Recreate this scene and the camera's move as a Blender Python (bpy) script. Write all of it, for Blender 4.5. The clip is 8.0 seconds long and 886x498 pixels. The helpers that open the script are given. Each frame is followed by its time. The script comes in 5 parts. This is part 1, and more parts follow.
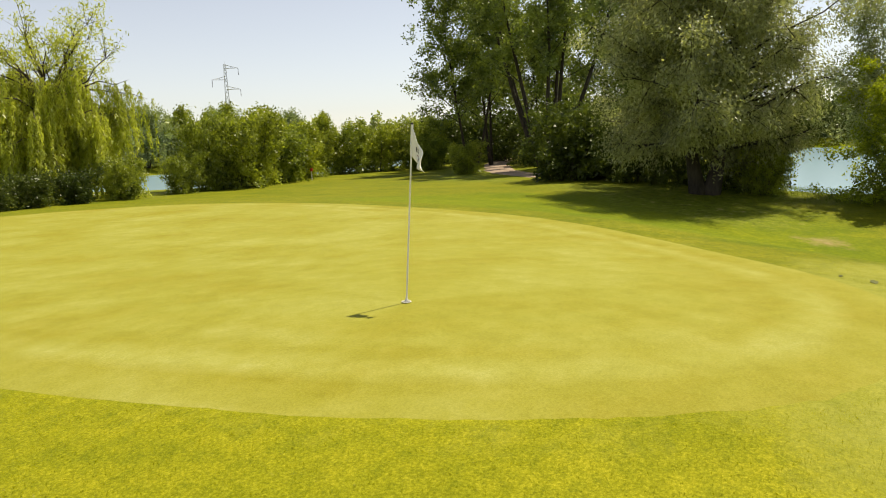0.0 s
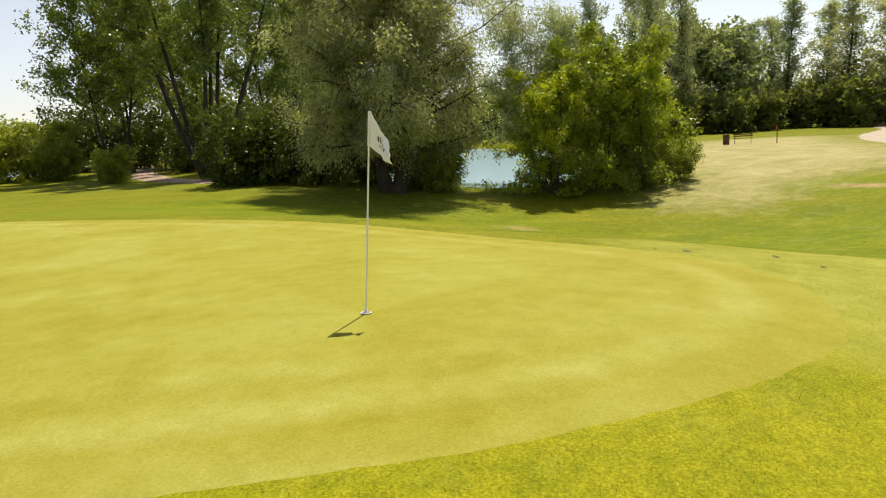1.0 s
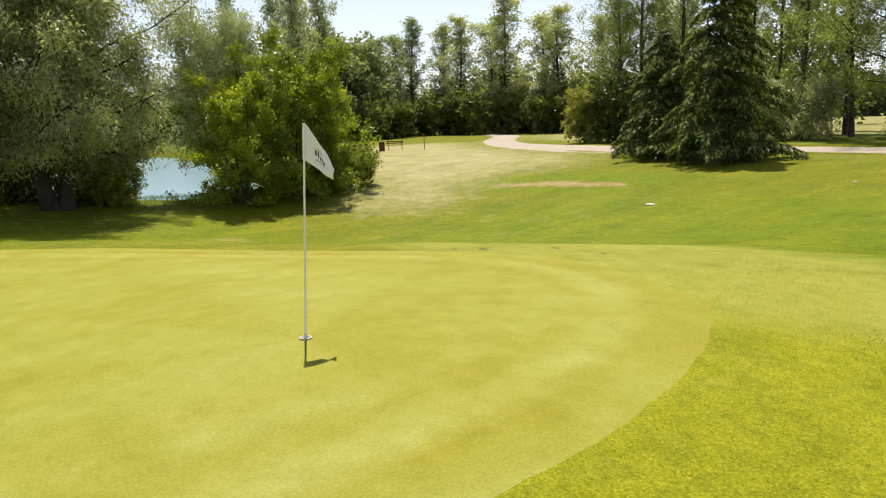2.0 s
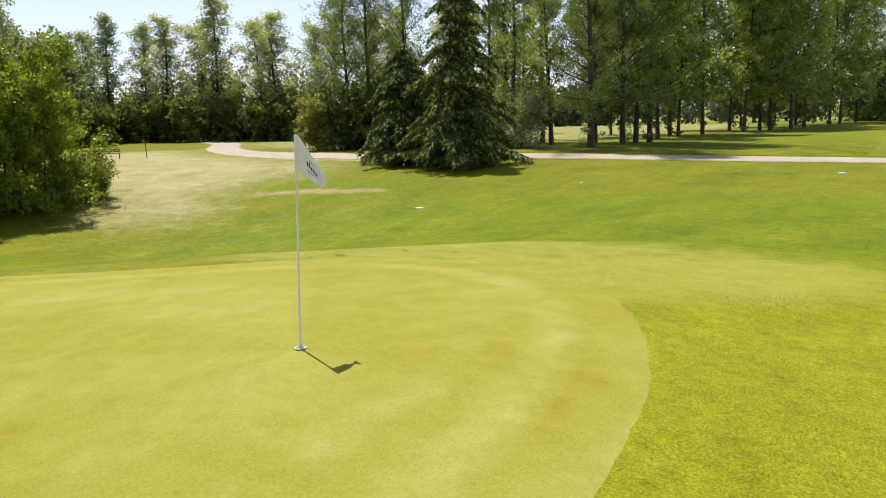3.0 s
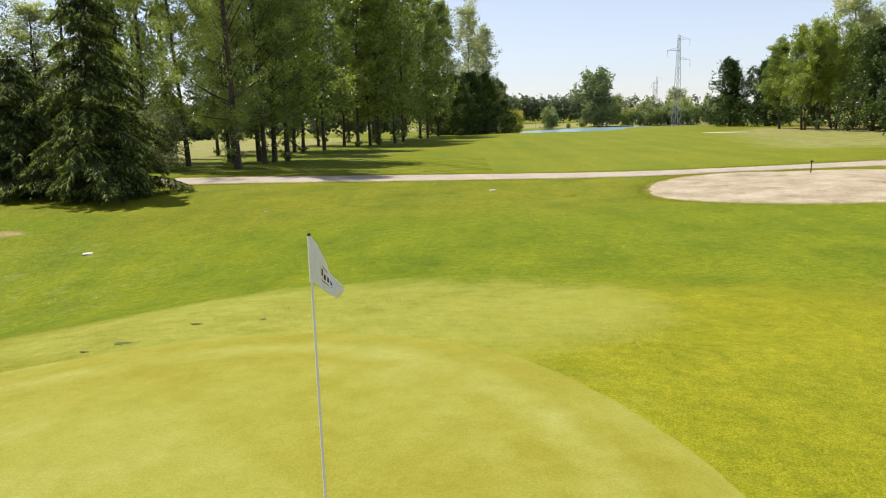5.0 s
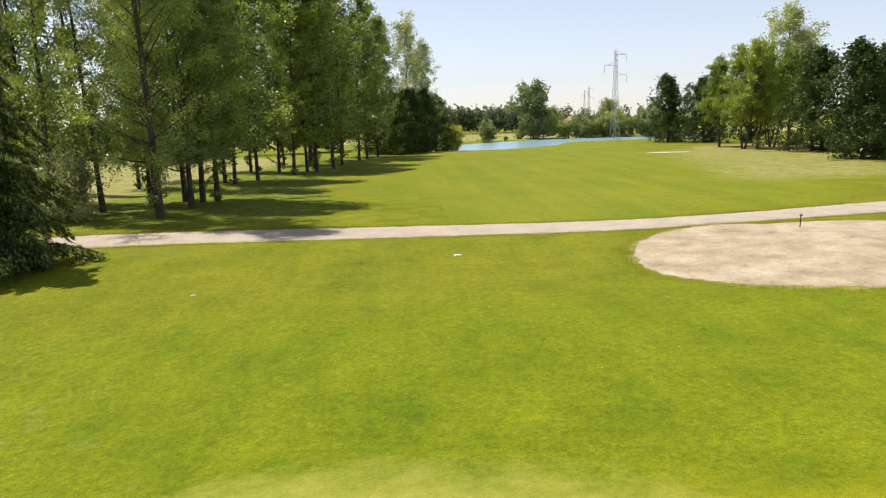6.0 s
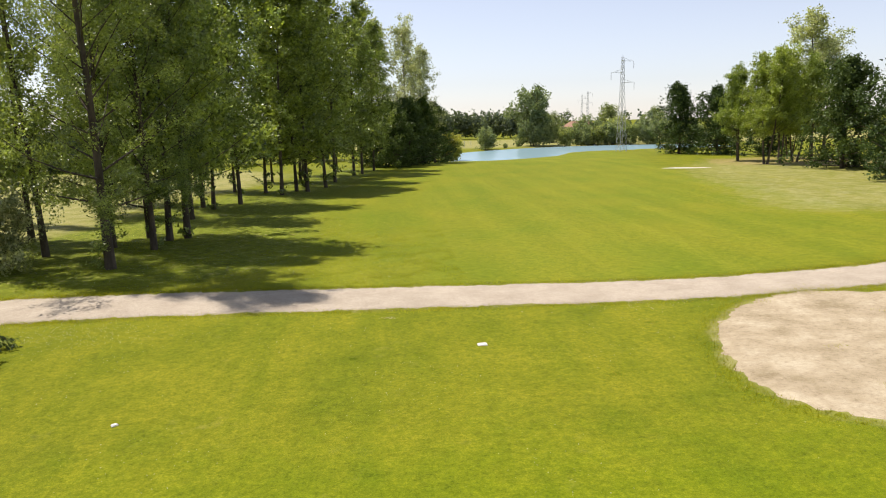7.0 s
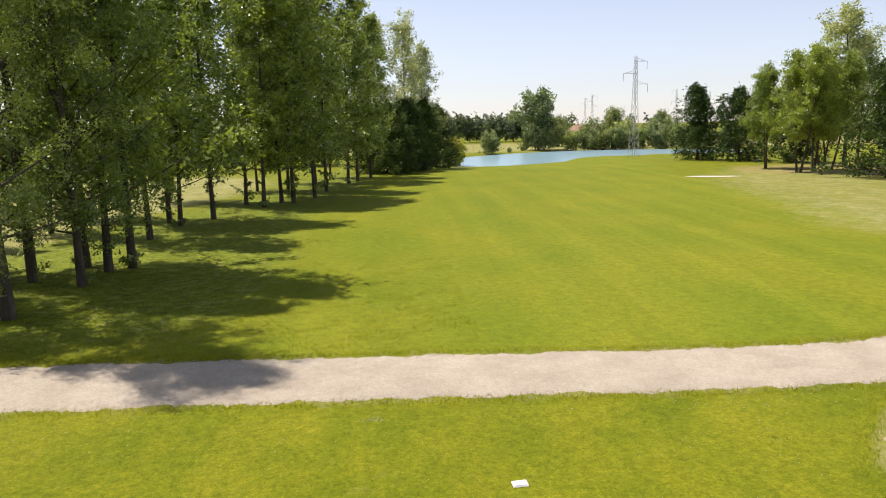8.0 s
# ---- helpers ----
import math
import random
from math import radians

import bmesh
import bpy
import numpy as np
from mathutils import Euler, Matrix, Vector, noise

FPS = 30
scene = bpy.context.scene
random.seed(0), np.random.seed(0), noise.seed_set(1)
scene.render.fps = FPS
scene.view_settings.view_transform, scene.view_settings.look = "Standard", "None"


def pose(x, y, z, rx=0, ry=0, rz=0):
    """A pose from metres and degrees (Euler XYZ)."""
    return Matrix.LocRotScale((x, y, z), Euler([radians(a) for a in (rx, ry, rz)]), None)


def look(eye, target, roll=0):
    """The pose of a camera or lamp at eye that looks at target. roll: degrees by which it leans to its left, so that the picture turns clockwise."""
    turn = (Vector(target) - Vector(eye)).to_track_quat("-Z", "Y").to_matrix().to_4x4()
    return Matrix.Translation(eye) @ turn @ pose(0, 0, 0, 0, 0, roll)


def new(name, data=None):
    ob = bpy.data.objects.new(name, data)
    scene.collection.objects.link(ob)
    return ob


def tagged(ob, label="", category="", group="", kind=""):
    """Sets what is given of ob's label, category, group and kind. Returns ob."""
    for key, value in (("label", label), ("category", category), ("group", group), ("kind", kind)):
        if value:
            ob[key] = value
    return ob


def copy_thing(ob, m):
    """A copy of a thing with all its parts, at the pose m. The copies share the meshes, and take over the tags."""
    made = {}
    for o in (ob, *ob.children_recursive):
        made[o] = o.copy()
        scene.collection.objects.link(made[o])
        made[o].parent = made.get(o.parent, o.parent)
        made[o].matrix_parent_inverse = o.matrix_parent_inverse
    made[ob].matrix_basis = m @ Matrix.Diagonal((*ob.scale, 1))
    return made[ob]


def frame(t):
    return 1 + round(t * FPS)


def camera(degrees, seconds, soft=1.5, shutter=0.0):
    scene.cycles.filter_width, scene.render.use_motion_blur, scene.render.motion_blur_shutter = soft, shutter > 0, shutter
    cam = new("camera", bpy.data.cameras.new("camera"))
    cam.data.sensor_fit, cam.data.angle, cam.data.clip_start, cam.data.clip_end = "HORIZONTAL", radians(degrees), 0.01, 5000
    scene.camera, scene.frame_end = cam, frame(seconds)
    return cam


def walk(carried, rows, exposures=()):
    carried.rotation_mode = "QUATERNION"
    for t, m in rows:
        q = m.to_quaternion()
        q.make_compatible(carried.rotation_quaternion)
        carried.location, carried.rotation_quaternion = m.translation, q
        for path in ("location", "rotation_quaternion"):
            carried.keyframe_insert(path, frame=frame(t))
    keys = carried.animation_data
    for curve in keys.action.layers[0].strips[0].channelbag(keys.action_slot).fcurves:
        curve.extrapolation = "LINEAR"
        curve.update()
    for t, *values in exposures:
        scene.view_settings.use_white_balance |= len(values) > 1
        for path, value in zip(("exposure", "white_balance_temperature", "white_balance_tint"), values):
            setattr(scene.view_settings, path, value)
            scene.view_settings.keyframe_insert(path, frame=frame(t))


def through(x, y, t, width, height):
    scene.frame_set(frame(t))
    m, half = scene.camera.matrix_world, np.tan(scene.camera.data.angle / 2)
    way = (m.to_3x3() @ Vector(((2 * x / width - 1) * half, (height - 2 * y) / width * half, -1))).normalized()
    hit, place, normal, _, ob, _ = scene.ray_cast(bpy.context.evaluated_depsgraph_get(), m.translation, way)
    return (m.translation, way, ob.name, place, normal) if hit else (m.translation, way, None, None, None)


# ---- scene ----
cam = camera(63.4, 8.0, soft=1.05)
PATH = [
    (0, (7.394, 4.051, 1.889), (5.609, 3.198, 1.596), -2.6),
    (0.5, (7.506, 2.096, 1.855), (5.573, 1.686, 1.548), -2.8),
    (1, (7.409, 0.311, 1.88), (5.441, 0.454, 1.554), -2.9),
    (1.5, (7.074, -1.164, 1.985), (5.217, -0.507, 1.641), -2.6),
    (2, (6.493, -2.561, 2.087), (4.844, -1.487, 1.732), -2.5),
    (3.5, (4.079, -5.844, 2.293), (3.276, -4.049, 1.928), -1.5),
    (4, (3.112, -6.412, 2.315), (2.562, -4.524, 1.949), -1.5),
    (4.5, (2.065, -6.356, 2.347), (1.785, -4.41, 1.98), -1.4),
    (5, (1.111, -5.12, 2.981), (1.055, -3.155, 2.614), -1.4),
    (5.2, (0.831, -4.46, 3.478), (0.846, -2.494, 3.113), -1.2),
    (6.5, (-0.055, 3.132, 5.661), (0.079, 5.096, 5.312), -1.6),
    (7, (-0.109, 7.214, 6.245), (0.029, 9.179, 5.898), -1.4),
    (7.5, (0.025, 11.52, 6.26), (0.162, 13.486, 5.92), -1.45),
    (8, (0.26, 15.73, 6.27), (0.397, 17.697, 5.931), -1.2),
]
walk(cam, [(t, look(eye, target, roll)) for t, eye, target, roll in PATH],
     exposures=[(0, 0.38, 7250, 10), (1.0, 0.41, 7100, 11), (2.0, 0.44, 6550, 13), (3.6, 0.38, 6150, 15), (5.0, 0.35, 6200, 13), (6.5, 0.42, 6480, 14), (8.0, 0.41, 6400, 16)])

# ---- light ----
SUN_FROM = Vector((-0.84, 0.51, 2.12)).normalized()
sun = new("sun", bpy.data.lights.new("sun", "SUN"))
sun.data.energy, sun.data.angle, sun.data.color = 5.0, radians(0.53), (1.0, 0.94, 0.83)
sun.matrix_basis = look(SUN_FROM * 60, (0, 0, 0))
world = bpy.data.worlds.new("sky")
scene.world = world
world.use_nodes = True
sky = world.node_tree.nodes.new("ShaderNodeTexSky")
sky.sky_type, sky.sun_disc = "NISHITA", False
sky.sun_elevation = math.asin(SUN_FROM.z)
sky.sun_rotation = math.atan2(SUN_FROM.x, SUN_FROM.y)
sky.air_density, sky.dust_density, sky.ozone_density = 1.0, 0.25, 1.0
pale = world.node_tree.nodes.new("ShaderNodeHueSaturation")
pale.inputs["Saturation"].default_value = 0.56
cool = world.node_tree.nodes.new("ShaderNodeMix")
cool.data_type, cool.blend_type = "RGBA", "MULTIPLY"
cool.inputs[0].default_value, cool.inputs[7].default_value = 1.0, (0.955, 0.965, 1.07, 1)
world.node_tree.links.new(sky.outputs[0], cool.inputs[6])
world.node_tree.links.new(cool.outputs[2], pale.inputs["Color"])
world.node_tree.links.new(pale.outputs[0], world.node_tree.nodes["Background"].inputs[0])
world.node_tree.nodes["Background"].inputs[1].default_value = 0.104


# ---- materials ----
def material(name):
    m = bpy.data.materials.new(name)
    m.use_nodes = True
    return m, m.node_tree, m.node_tree.nodes["Principled BSDF"]


def put(tree, kind, **values):
    n = tree.nodes.new(kind)
    for key, value in values.items():
        if key in n.inputs:
            n.inputs[key].default_value = value
    return n


def spots(tree, scale, detail=4, rough=0.6, source="Object", stretch=(1, 1, 1)):
    """A noise value at a size in metres (scale: lumps in a metre)."""
    at = tree.nodes.new("ShaderNodeTexCoord")
    fit = put(tree, "ShaderNodeMapping", Scale=stretch)
    tree.links.new(at.outputs[source], fit.inputs["Vector"])
    n = put(tree, "ShaderNodeTexNoise", Scale=scale, Detail=detail, Roughness=rough)
    tree.links.new(fit.outputs[0], n.inputs["Vector"])
    return n.outputs["Fac"]


def ramp(tree, value, *stops):
    n = tree.nodes.new("ShaderNodeValToRGB")
    while len(n.color_ramp.elements) < len(stops):
        n.color_ramp.elements.new(0.5)
    for e, (at, colour) in zip(n.color_ramp.elements, stops):
        e.position = at
        e.color = (*colour, 1) if len(colour) == 3 else colour
    tree.links.new(value, n.inputs[0])
    return n.outputs[0]


def mix(tree, how, fac, a, b):
    n = tree.nodes.new("ShaderNodeMix")
    n.data_type, n.blend_type = "RGBA", how
    for socket, v in ((n.inputs[0], fac), (n.inputs[6], a), (n.inputs[7], b)):
        if isinstance(v, bpy.types.NodeSocket):
            tree.links.new(v, socket)
        elif isinstance(v, tuple):
            socket.default_value = (*v, 1)
        else:
            socket.default_value = v
    return n.outputs[2]


def calc(tree, how, a, b, c=None):
    n = tree.nodes.new("ShaderNodeMath")
    n.operation = how
    for socket, v in zip(n.inputs, (a, b, c)):
        if isinstance(v, bpy.types.NodeSocket):
            tree.links.new(v, socket)
        elif v is not None:
            socket.default_value = v
    return n.outputs[0]


def bump(tree, shader, height, strength, distance):
    n = put(tree, "ShaderNodeBump", Strength=strength, Distance=distance)
    tree.links.new(height, n.inputs["Height"])
    tree.links.new(n.outputs[0], shader.inputs["Normal"])


def mask(tree, name):
    n = tree.nodes.new("ShaderNodeAttribute")
    n.attribute_name = name
    return n.outputs["Fac"]


def plain(name, colour, rough=0.6, metal=0.0, vary=0.25, scale=6.0, relief=0.0):
    m, tree, s = material(name)
    dark = tuple(c * (1 - vary) for c in colour)
    light = tuple(min(c * (1 + vary), 1) for c in colour)
    tree.links.new(ramp(tree, spots(tree, scale, 6), (0.3, dark), (0.7, light)), s.inputs["Base Color"])
    s.inputs["Roughness"].default_value, s.inputs["Metallic"].default_value = rough, metal
    if relief:
        bump(tree, s, spots(tree, scale * 4, 5), 0.6, relief)
    return m


def grass_colours(tree):
    """Rough grass: lush and yellowed blades, tufts, mower's lines, thin and bare spots."""
    fine = ramp(tree, spots(tree, 26, 6, 0.7), (0.25, (0.086, 0.100, 0.002)), (0.5, (0.138, 0.152, 0.004)), (0.75, (0.205, 0.214, 0.012)))
    clumps = ramp(tree, spots(tree, 4.0, 7, 0.72), (0.3, (0.74, 0.78, 0.66)), (0.5, (1, 1, 1)), (0.7, (1.28, 1.22, 1.4)))
    patch = ramp(tree, spots(tree, 0.42, 6, 0.62), (0.28, (0.72, 0.82, 0.6)), (0.5, (1, 1, 1)), (0.72, (1.20, 1.13, 1.45)))
    lines = ramp(tree, spots(tree, 0.9, 4, 0.6, stretch=(1.0, 0.10, 1)), (0.3, (0.88, 0.93, 0.8)), (0.5, (1, 1, 1)), (0.7, (1.14, 1.08, 1.25)))
    tan = ramp(tree, spots(tree, 0.75, 7, 0.75), (0.60, (0, 0, 0)), (0.74, (1, 1, 1)))
    col = mix(tree, "MULTIPLY", 1.0, mix(tree, "MULTIPLY", 1.0, mix(tree, "MULTIPLY", 1.0, fine, patch), clumps), lines)
    col = mix(tree, "MULTIPLY", 1.0, col, ramp(tree, spots(tree, 10, 5, 0.7), (0.32, (0.72, 0.78, 0.66)), (0.5, (1, 1, 1)), (0.68, (1.26, 1.2, 1.4))))
    return mix(tree, "MIX", calc(tree, "MULTIPLY", tan, 0.4), col, (0.24, 0.22, 0.05))


m_ground, tree, s = material("rough_grass")
lush = grass_colours(tree)
fair_fine = ramp(tree, spots(tree, 18, 6, 0.7), (0.25, (0.112, 0.130, 0.003)), (0.75, (0.188, 0.205, 0.010)))
fair_patch = ramp(tree, spots(tree, 0.16, 5, 0.6, stretch=(1.2, 0.6, 1)), (0.3, (0.80, 0.92, 0.75)), (0.7, (1.18, 1.08, 1.3)))
fair_lines = ramp(tree, spots(tree, 0.55, 5, 0.6, stretch=(1.0, 0.035, 1)), (0.3, (0.92, 0.95, 0.86)), (0.5, (1, 1, 1)), (0.7, (1.12, 1.09, 1.35)))
stripes = put(tree, "ShaderNodeTexWave", Scale=0.075, Distortion=1.2, Detail=2.0)
at = tree.nodes.new("ShaderNodeTexCoord")
tree.links.new(at.outputs["Object"], stripes.inputs["Vector"])
fair_fine = mix(tree, "MULTIPLY", 1.0, fair_fine, ramp(tree, stripes.outputs["Fac"], (0.25, (0.975, 0.98, 0.96)), (0.75, (1.025, 1.02, 1.04))))
fair_clumps = ramp(tree, spots(tree, 2.6, 7, 0.75), (0.3, (0.72, 0.75, 0.66)), (0.5, (1, 1, 1)), (0.7, (1.28, 1.23, 1.4)))
grain = ramp(tree, spots(tree, 8, 5, 0.7), (0.32, (0.80, 0.84, 0.74)), (0.5, (1, 1, 1)), (0.68, (1.18, 1.14, 1.3)))
fair_clumps = mix(tree, "MULTIPLY", 1.0, fair_clumps, grain)
fair = mix(tree, "MULTIPLY", 1.0, mix(tree, "MULTIPLY", 1.0, mix(tree, "MULTIPLY", 1.0, fair_fine, fair_patch), fair_clumps), fair_lines)
dry_fine = ramp(tree, spots(tree, 14, 6, 0.75), (0.25, (0.19, 0.175, 0.05)), (0.55, (0.32, 0.285, 0.125)), (0.75, (0.48, 0.43, 0.24)))
dry_fine = mix(tree, "MULTIPLY", 1.0, dry_fine, ramp(tree, spots(tree, 0.5, 7, 0.72), (0.3, (0.72, 0.80, 0.6)), (0.5, (1, 1, 1)), (0.68, (1.22, 1.23, 1.45))))
# Leaf litter; its contrast also paints dappled sun and shade under the trees.
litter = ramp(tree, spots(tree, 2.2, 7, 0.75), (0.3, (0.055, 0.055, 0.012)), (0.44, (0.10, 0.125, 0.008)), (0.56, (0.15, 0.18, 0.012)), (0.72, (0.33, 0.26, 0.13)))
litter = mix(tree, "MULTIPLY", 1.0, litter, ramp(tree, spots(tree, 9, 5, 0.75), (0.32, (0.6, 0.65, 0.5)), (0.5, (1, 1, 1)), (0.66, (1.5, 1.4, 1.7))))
yellowed = ramp(tree, spots(tree, 42, 4, 0.75), (0.3, (0.115, 0.124, 0.002)), (0.5, (0.196, 0.20, 0.004)), (0.7, (0.325, 0.316, 0.016)))
yellow_patch = ramp(tree, spots(tree, 1.1, 6, 0.68), (0.3, (0.80, 0.85, 0.65)), (0.5, (1, 1, 1)), (0.7, (1.18, 1.13, 1.4)))
yellowed = mix(tree, "MULTIPLY", 1.0, yellowed, yellow_patch)
yellowed = mix(tree, "MULTIPLY", 1.0, yellowed, ramp(tree, spots(tree, 5.5, 7, 0.75), (0.3, (0.70, 0.76, 0.6)), (0.5, (1, 1, 1)), (0.7, (1.22, 1.18, 1.4))))
fresh = mix(tree, "MULTIPLY", 1.0, lush, (0.90, 1.03, 0.5))
collar = ramp(tree, spots(tree, 30, 6, 0.75), (0.25, (0.168, 0.176, 0.018)), (0.75, (0.345, 0.342, 0.062)))
collar = mix(tree, "MULTIPLY", 0.7, collar, ramp(tree, spots(tree, 3.0, 7, 0.75), (0.3, (0.72, 0.78, 0.6)), (0.5, (1, 1, 1)), (0.7, (1.2, 1.17, 1.5))))
soil = ramp(tree, spots(tree, 5, 6, 0.7), (0.3, (0.22, 0.155, 0.06)), (0.7, (0.38, 0.28, 0.14)))
broken = spots(tree, 1.3, 7, 0.72, stretch=(0.9, 1.1, 1))
col = lush
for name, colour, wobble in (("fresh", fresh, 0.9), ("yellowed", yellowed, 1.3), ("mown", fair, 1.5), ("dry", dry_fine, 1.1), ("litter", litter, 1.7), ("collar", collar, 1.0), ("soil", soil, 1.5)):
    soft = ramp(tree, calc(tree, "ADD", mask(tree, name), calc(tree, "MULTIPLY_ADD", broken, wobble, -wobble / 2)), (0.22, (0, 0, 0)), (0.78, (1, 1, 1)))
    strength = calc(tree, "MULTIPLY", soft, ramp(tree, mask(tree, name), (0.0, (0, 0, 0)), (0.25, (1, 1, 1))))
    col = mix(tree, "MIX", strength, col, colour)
tree.links.new(col, s.inputs["Base Color"])
s.inputs["Roughness"].default_value = 0.85
s.inputs["Specular IOR Level"].default_value = 0.1
bump(tree, s, spots(tree, 24, 7, 0.8), 0.5, 0.025)

m_green, tree, s = material("putting_turf")
fine = ramp(tree, spots(tree, 40, 7, 0.8), (0.25, (0.182, 0.178, 0.016)), (0.75, (0.312, 0.303, 0.044)))
wide = ramp(tree, spots(tree, 0.42, 6, 0.62), (0.3, (0.90, 0.83, 0.5)), (0.5, (1, 1, 1)), (0.7, (1.12, 1.14, 1.7)))
pale = ramp(tree, spots(tree, 2.4, 6, 0.72), (0.3, (0.88, 0.87, 0.74)), (0.48, (1, 1, 1)), (0.7, (1.16, 1.15, 1.6)))
ring = ramp(tree, mask(tree, "edge"), (0.0, (1.05, 1.04, 1.15)), (0.03, (0.97, 0.95, 0.8)), (0.07, (0.93, 0.89, 0.65)), (0.10, (1.13, 1.14, 1.65)), (0.125, (1.06, 1.06, 1.3)), (0.15, (0.97, 0.94, 0.8)), (0.19, (1.05, 1.05, 1.25)), (0.23, (1, 0.98, 0.92)), (0.28, (1, 1, 1)))
col = mix(tree, "MULTIPLY", 1.0, fine, wide)
col = mix(tree, "MULTIPLY", 0.8, col, pale)
rubbed = ramp(tree, spots(tree, 0.5, 4, 0.6), (0.35, (0.3, 0.3, 0.3)), (0.6, (1, 1, 1)))
col = mix(tree, "MULTIPLY", rubbed, col, ring)
tree.links.new(col, s.inputs["Base Color"])
s.inputs["Roughness"].default_value = 0.8
s.inputs["Specular IOR Level"].default_value = 0.1
bump(tree, s, spots(tree, 45, 7, 0.8), 0.5, 0.012)

m_path, tree, s = material("pale_gravel")
base = ramp(tree, spots(tree, 0.8, 5, 0.6), (0.3, (0.325, 0.275, 0.208)), (0.7, (0.415, 0.36, 0.28)))
grit = ramp(tree, spots(tree, 13, 8, 0.9), (0.3, (0.66, 0.64, 0.61)), (0.7, (1.28, 1.26, 1.24)))
worn = ramp(tree, spots(tree, 4, 7, 0.8), (0.3, (0.86, 0.84, 0.82)), (0.5, (1, 1, 1)), (0.72, (1.1, 1.09, 1.08)))
tree.links.new(mix(tree, "MULTIPLY", 1.0, mix(tree, "MULTIPLY", 1.0, base, grit), worn), s.inputs["Base Color"])
s.inputs["Roughness"].default_value = 0.9
bump(tree, s, spots(tree, 28, 7, 0.85), 0.8, 0.02)

m_lane = plain("trodden_earth", (0.30, 0.22, 0.155), 0.95, 0, 0.25, 2.5, 0.02)
m_sand, tree, s = material("dry_sand")
base = ramp(tree, spots(tree, 0.55, 7, 0.72), (0.3, (0.22, 0.17, 0.09)), (0.5, (0.36, 0.29, 0.185)), (0.7, (0.48, 0.41, 0.285)))
grit = ramp(tree, spots(tree, 6.5, 7, 0.82), (0.33, (0.60, 0.56, 0.50)), (0.5, (1, 1, 1)), (0.7, (1.14, 1.14, 1.14)))
tree.links.new(mix(tree, "MULTIPLY", 0.8, base, grit), s.inputs["Base Color"])
s.inputs["Roughness"].default_value = 0.95
bump(tree, s, spots(tree, 6, 7, 0.75), 0.7, 0.06)

m_water, tree, s = material("lake_water")
s.inputs["Base Color"].default_value = (0.25, 0.38, 0.42, 1)
s.inputs["Roughness"].default_value = 0.2
s.inputs["IOR"].default_value = 1.33
bump(tree, s, spots(tree, 0.22, 3, 0.5, stretch=(1, 1, 1)), 0.03, 0.08)



def leafy(name, dark, light, through=0.4, gloss=0.08, rough=0.38):
    """Leaves: each its own tone, the dark ones deepened for shade inside crowns, each tree a little its own, letting
    sunlight through.
    """
    m = bpy.data.materials.new(name)
    m.use_nodes = True
    tree = m.node_tree
    tree.nodes.remove(tree.nodes["Principled BSDF"])
    one = tree.nodes.new("ShaderNodeNewGeometry").outputs["Random Per Island"]
    own = tree.nodes.new("ShaderNodeObjectInfo").outputs["Random"]
    middle = tuple((a + b) / 2 for a, b in zip(dark, light))
    # The dark end also paints the shade between tufts.
    tuft = ramp(tree, spots(tree, 0.7, 3, 0.5), (0.32, dark), (0.5, middle), (0.68, light))
    leaf = ramp(tree, one, (0.0, dark), (0.5, middle), (1.0, light))
    col = mix(tree, "MIX", 0.4, tuft, leaf)
    tint = ramp(tree, own, (0.0, (0.74, 0.80, 0.84)), (0.5, (1, 1, 1)), (1.0, (1.12, 1.10, 0.95)))
    col = mix(tree, "MULTIPLY", 1.0, col, tint)
    flat = tree.nodes.new("ShaderNodeBsdfDiffuse")
    back = tree.nodes.new("ShaderNodeBsdfTranslucent")
    shine = put(tree, "ShaderNodeBsdfGlossy", Roughness=rough)
    tree.links.new(col, flat.inputs["Color"])
    tree.links.new(mix(tree, "MULTIPLY", 1.0, col, (1.35, 1.35, 0.65)), back.inputs["Color"])
    one_mix = put(tree, "ShaderNodeMixShader", Fac=through)
    tree.links.new(flat.outputs[0], one_mix.inputs[1])
    tree.links.new(back.outputs[0], one_mix.inputs[2])
    two = put(tree, "ShaderNodeMixShader", Fac=gloss * 0.45)
    tree.links.new(one_mix.outputs[0], two.inputs[1])
    tree.links.new(shine.outputs[0], two.inputs[2])
    tree.links.new(two.outputs[0], tree.nodes["Material Output"].inputs["Surface"])
    return m


l_poplar = leafy("poplar_leaves", (0.027, 0.050, 0.008), (0.39, 0.47, 0.105), 0.40, 0.13)
l_broad = leafy("pale_green_leaves", (0.10, 0.14, 0.022), (0.41, 0.48, 0.10), 0.45, 0.09)
l_silver = leafy("silver_leaves", (0.20, 0.225, 0.12), (0.52, 0.55, 0.34), 0.48, 0.09)
l_willow = leafy("grey_willow_leaves", (0.085, 0.10, 0.042), (0.60, 0.62, 0.32), 0.48, 0.09)
l_weeping = leafy("weeping_willow_leaves", (0.23, 0.27, 0.03), (0.60, 0.62, 0.11), 0.55, 0.05)
l_alder = leafy("alder_leaves", (0.045, 0.080, 0.006), (0.42, 0.48, 0.04), 0.50, 0.08)
l_shrub = leafy("shrub_leaves", (0.04, 0.066, 0.008), (0.42, 0.47, 0.06), 0.42, 0.07)
l_yellow = leafy("yellowish_leaves", (0.18, 0.19, 0.035), (0.50, 0.49, 0.14), 0.5, 0.06)
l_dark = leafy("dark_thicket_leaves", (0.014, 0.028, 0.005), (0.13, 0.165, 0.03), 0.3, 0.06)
l_spruce = leafy("cedar_needles", (0.020, 0.036, 0.012), (0.095, 0.125, 0.036), 0.15, 0.04)
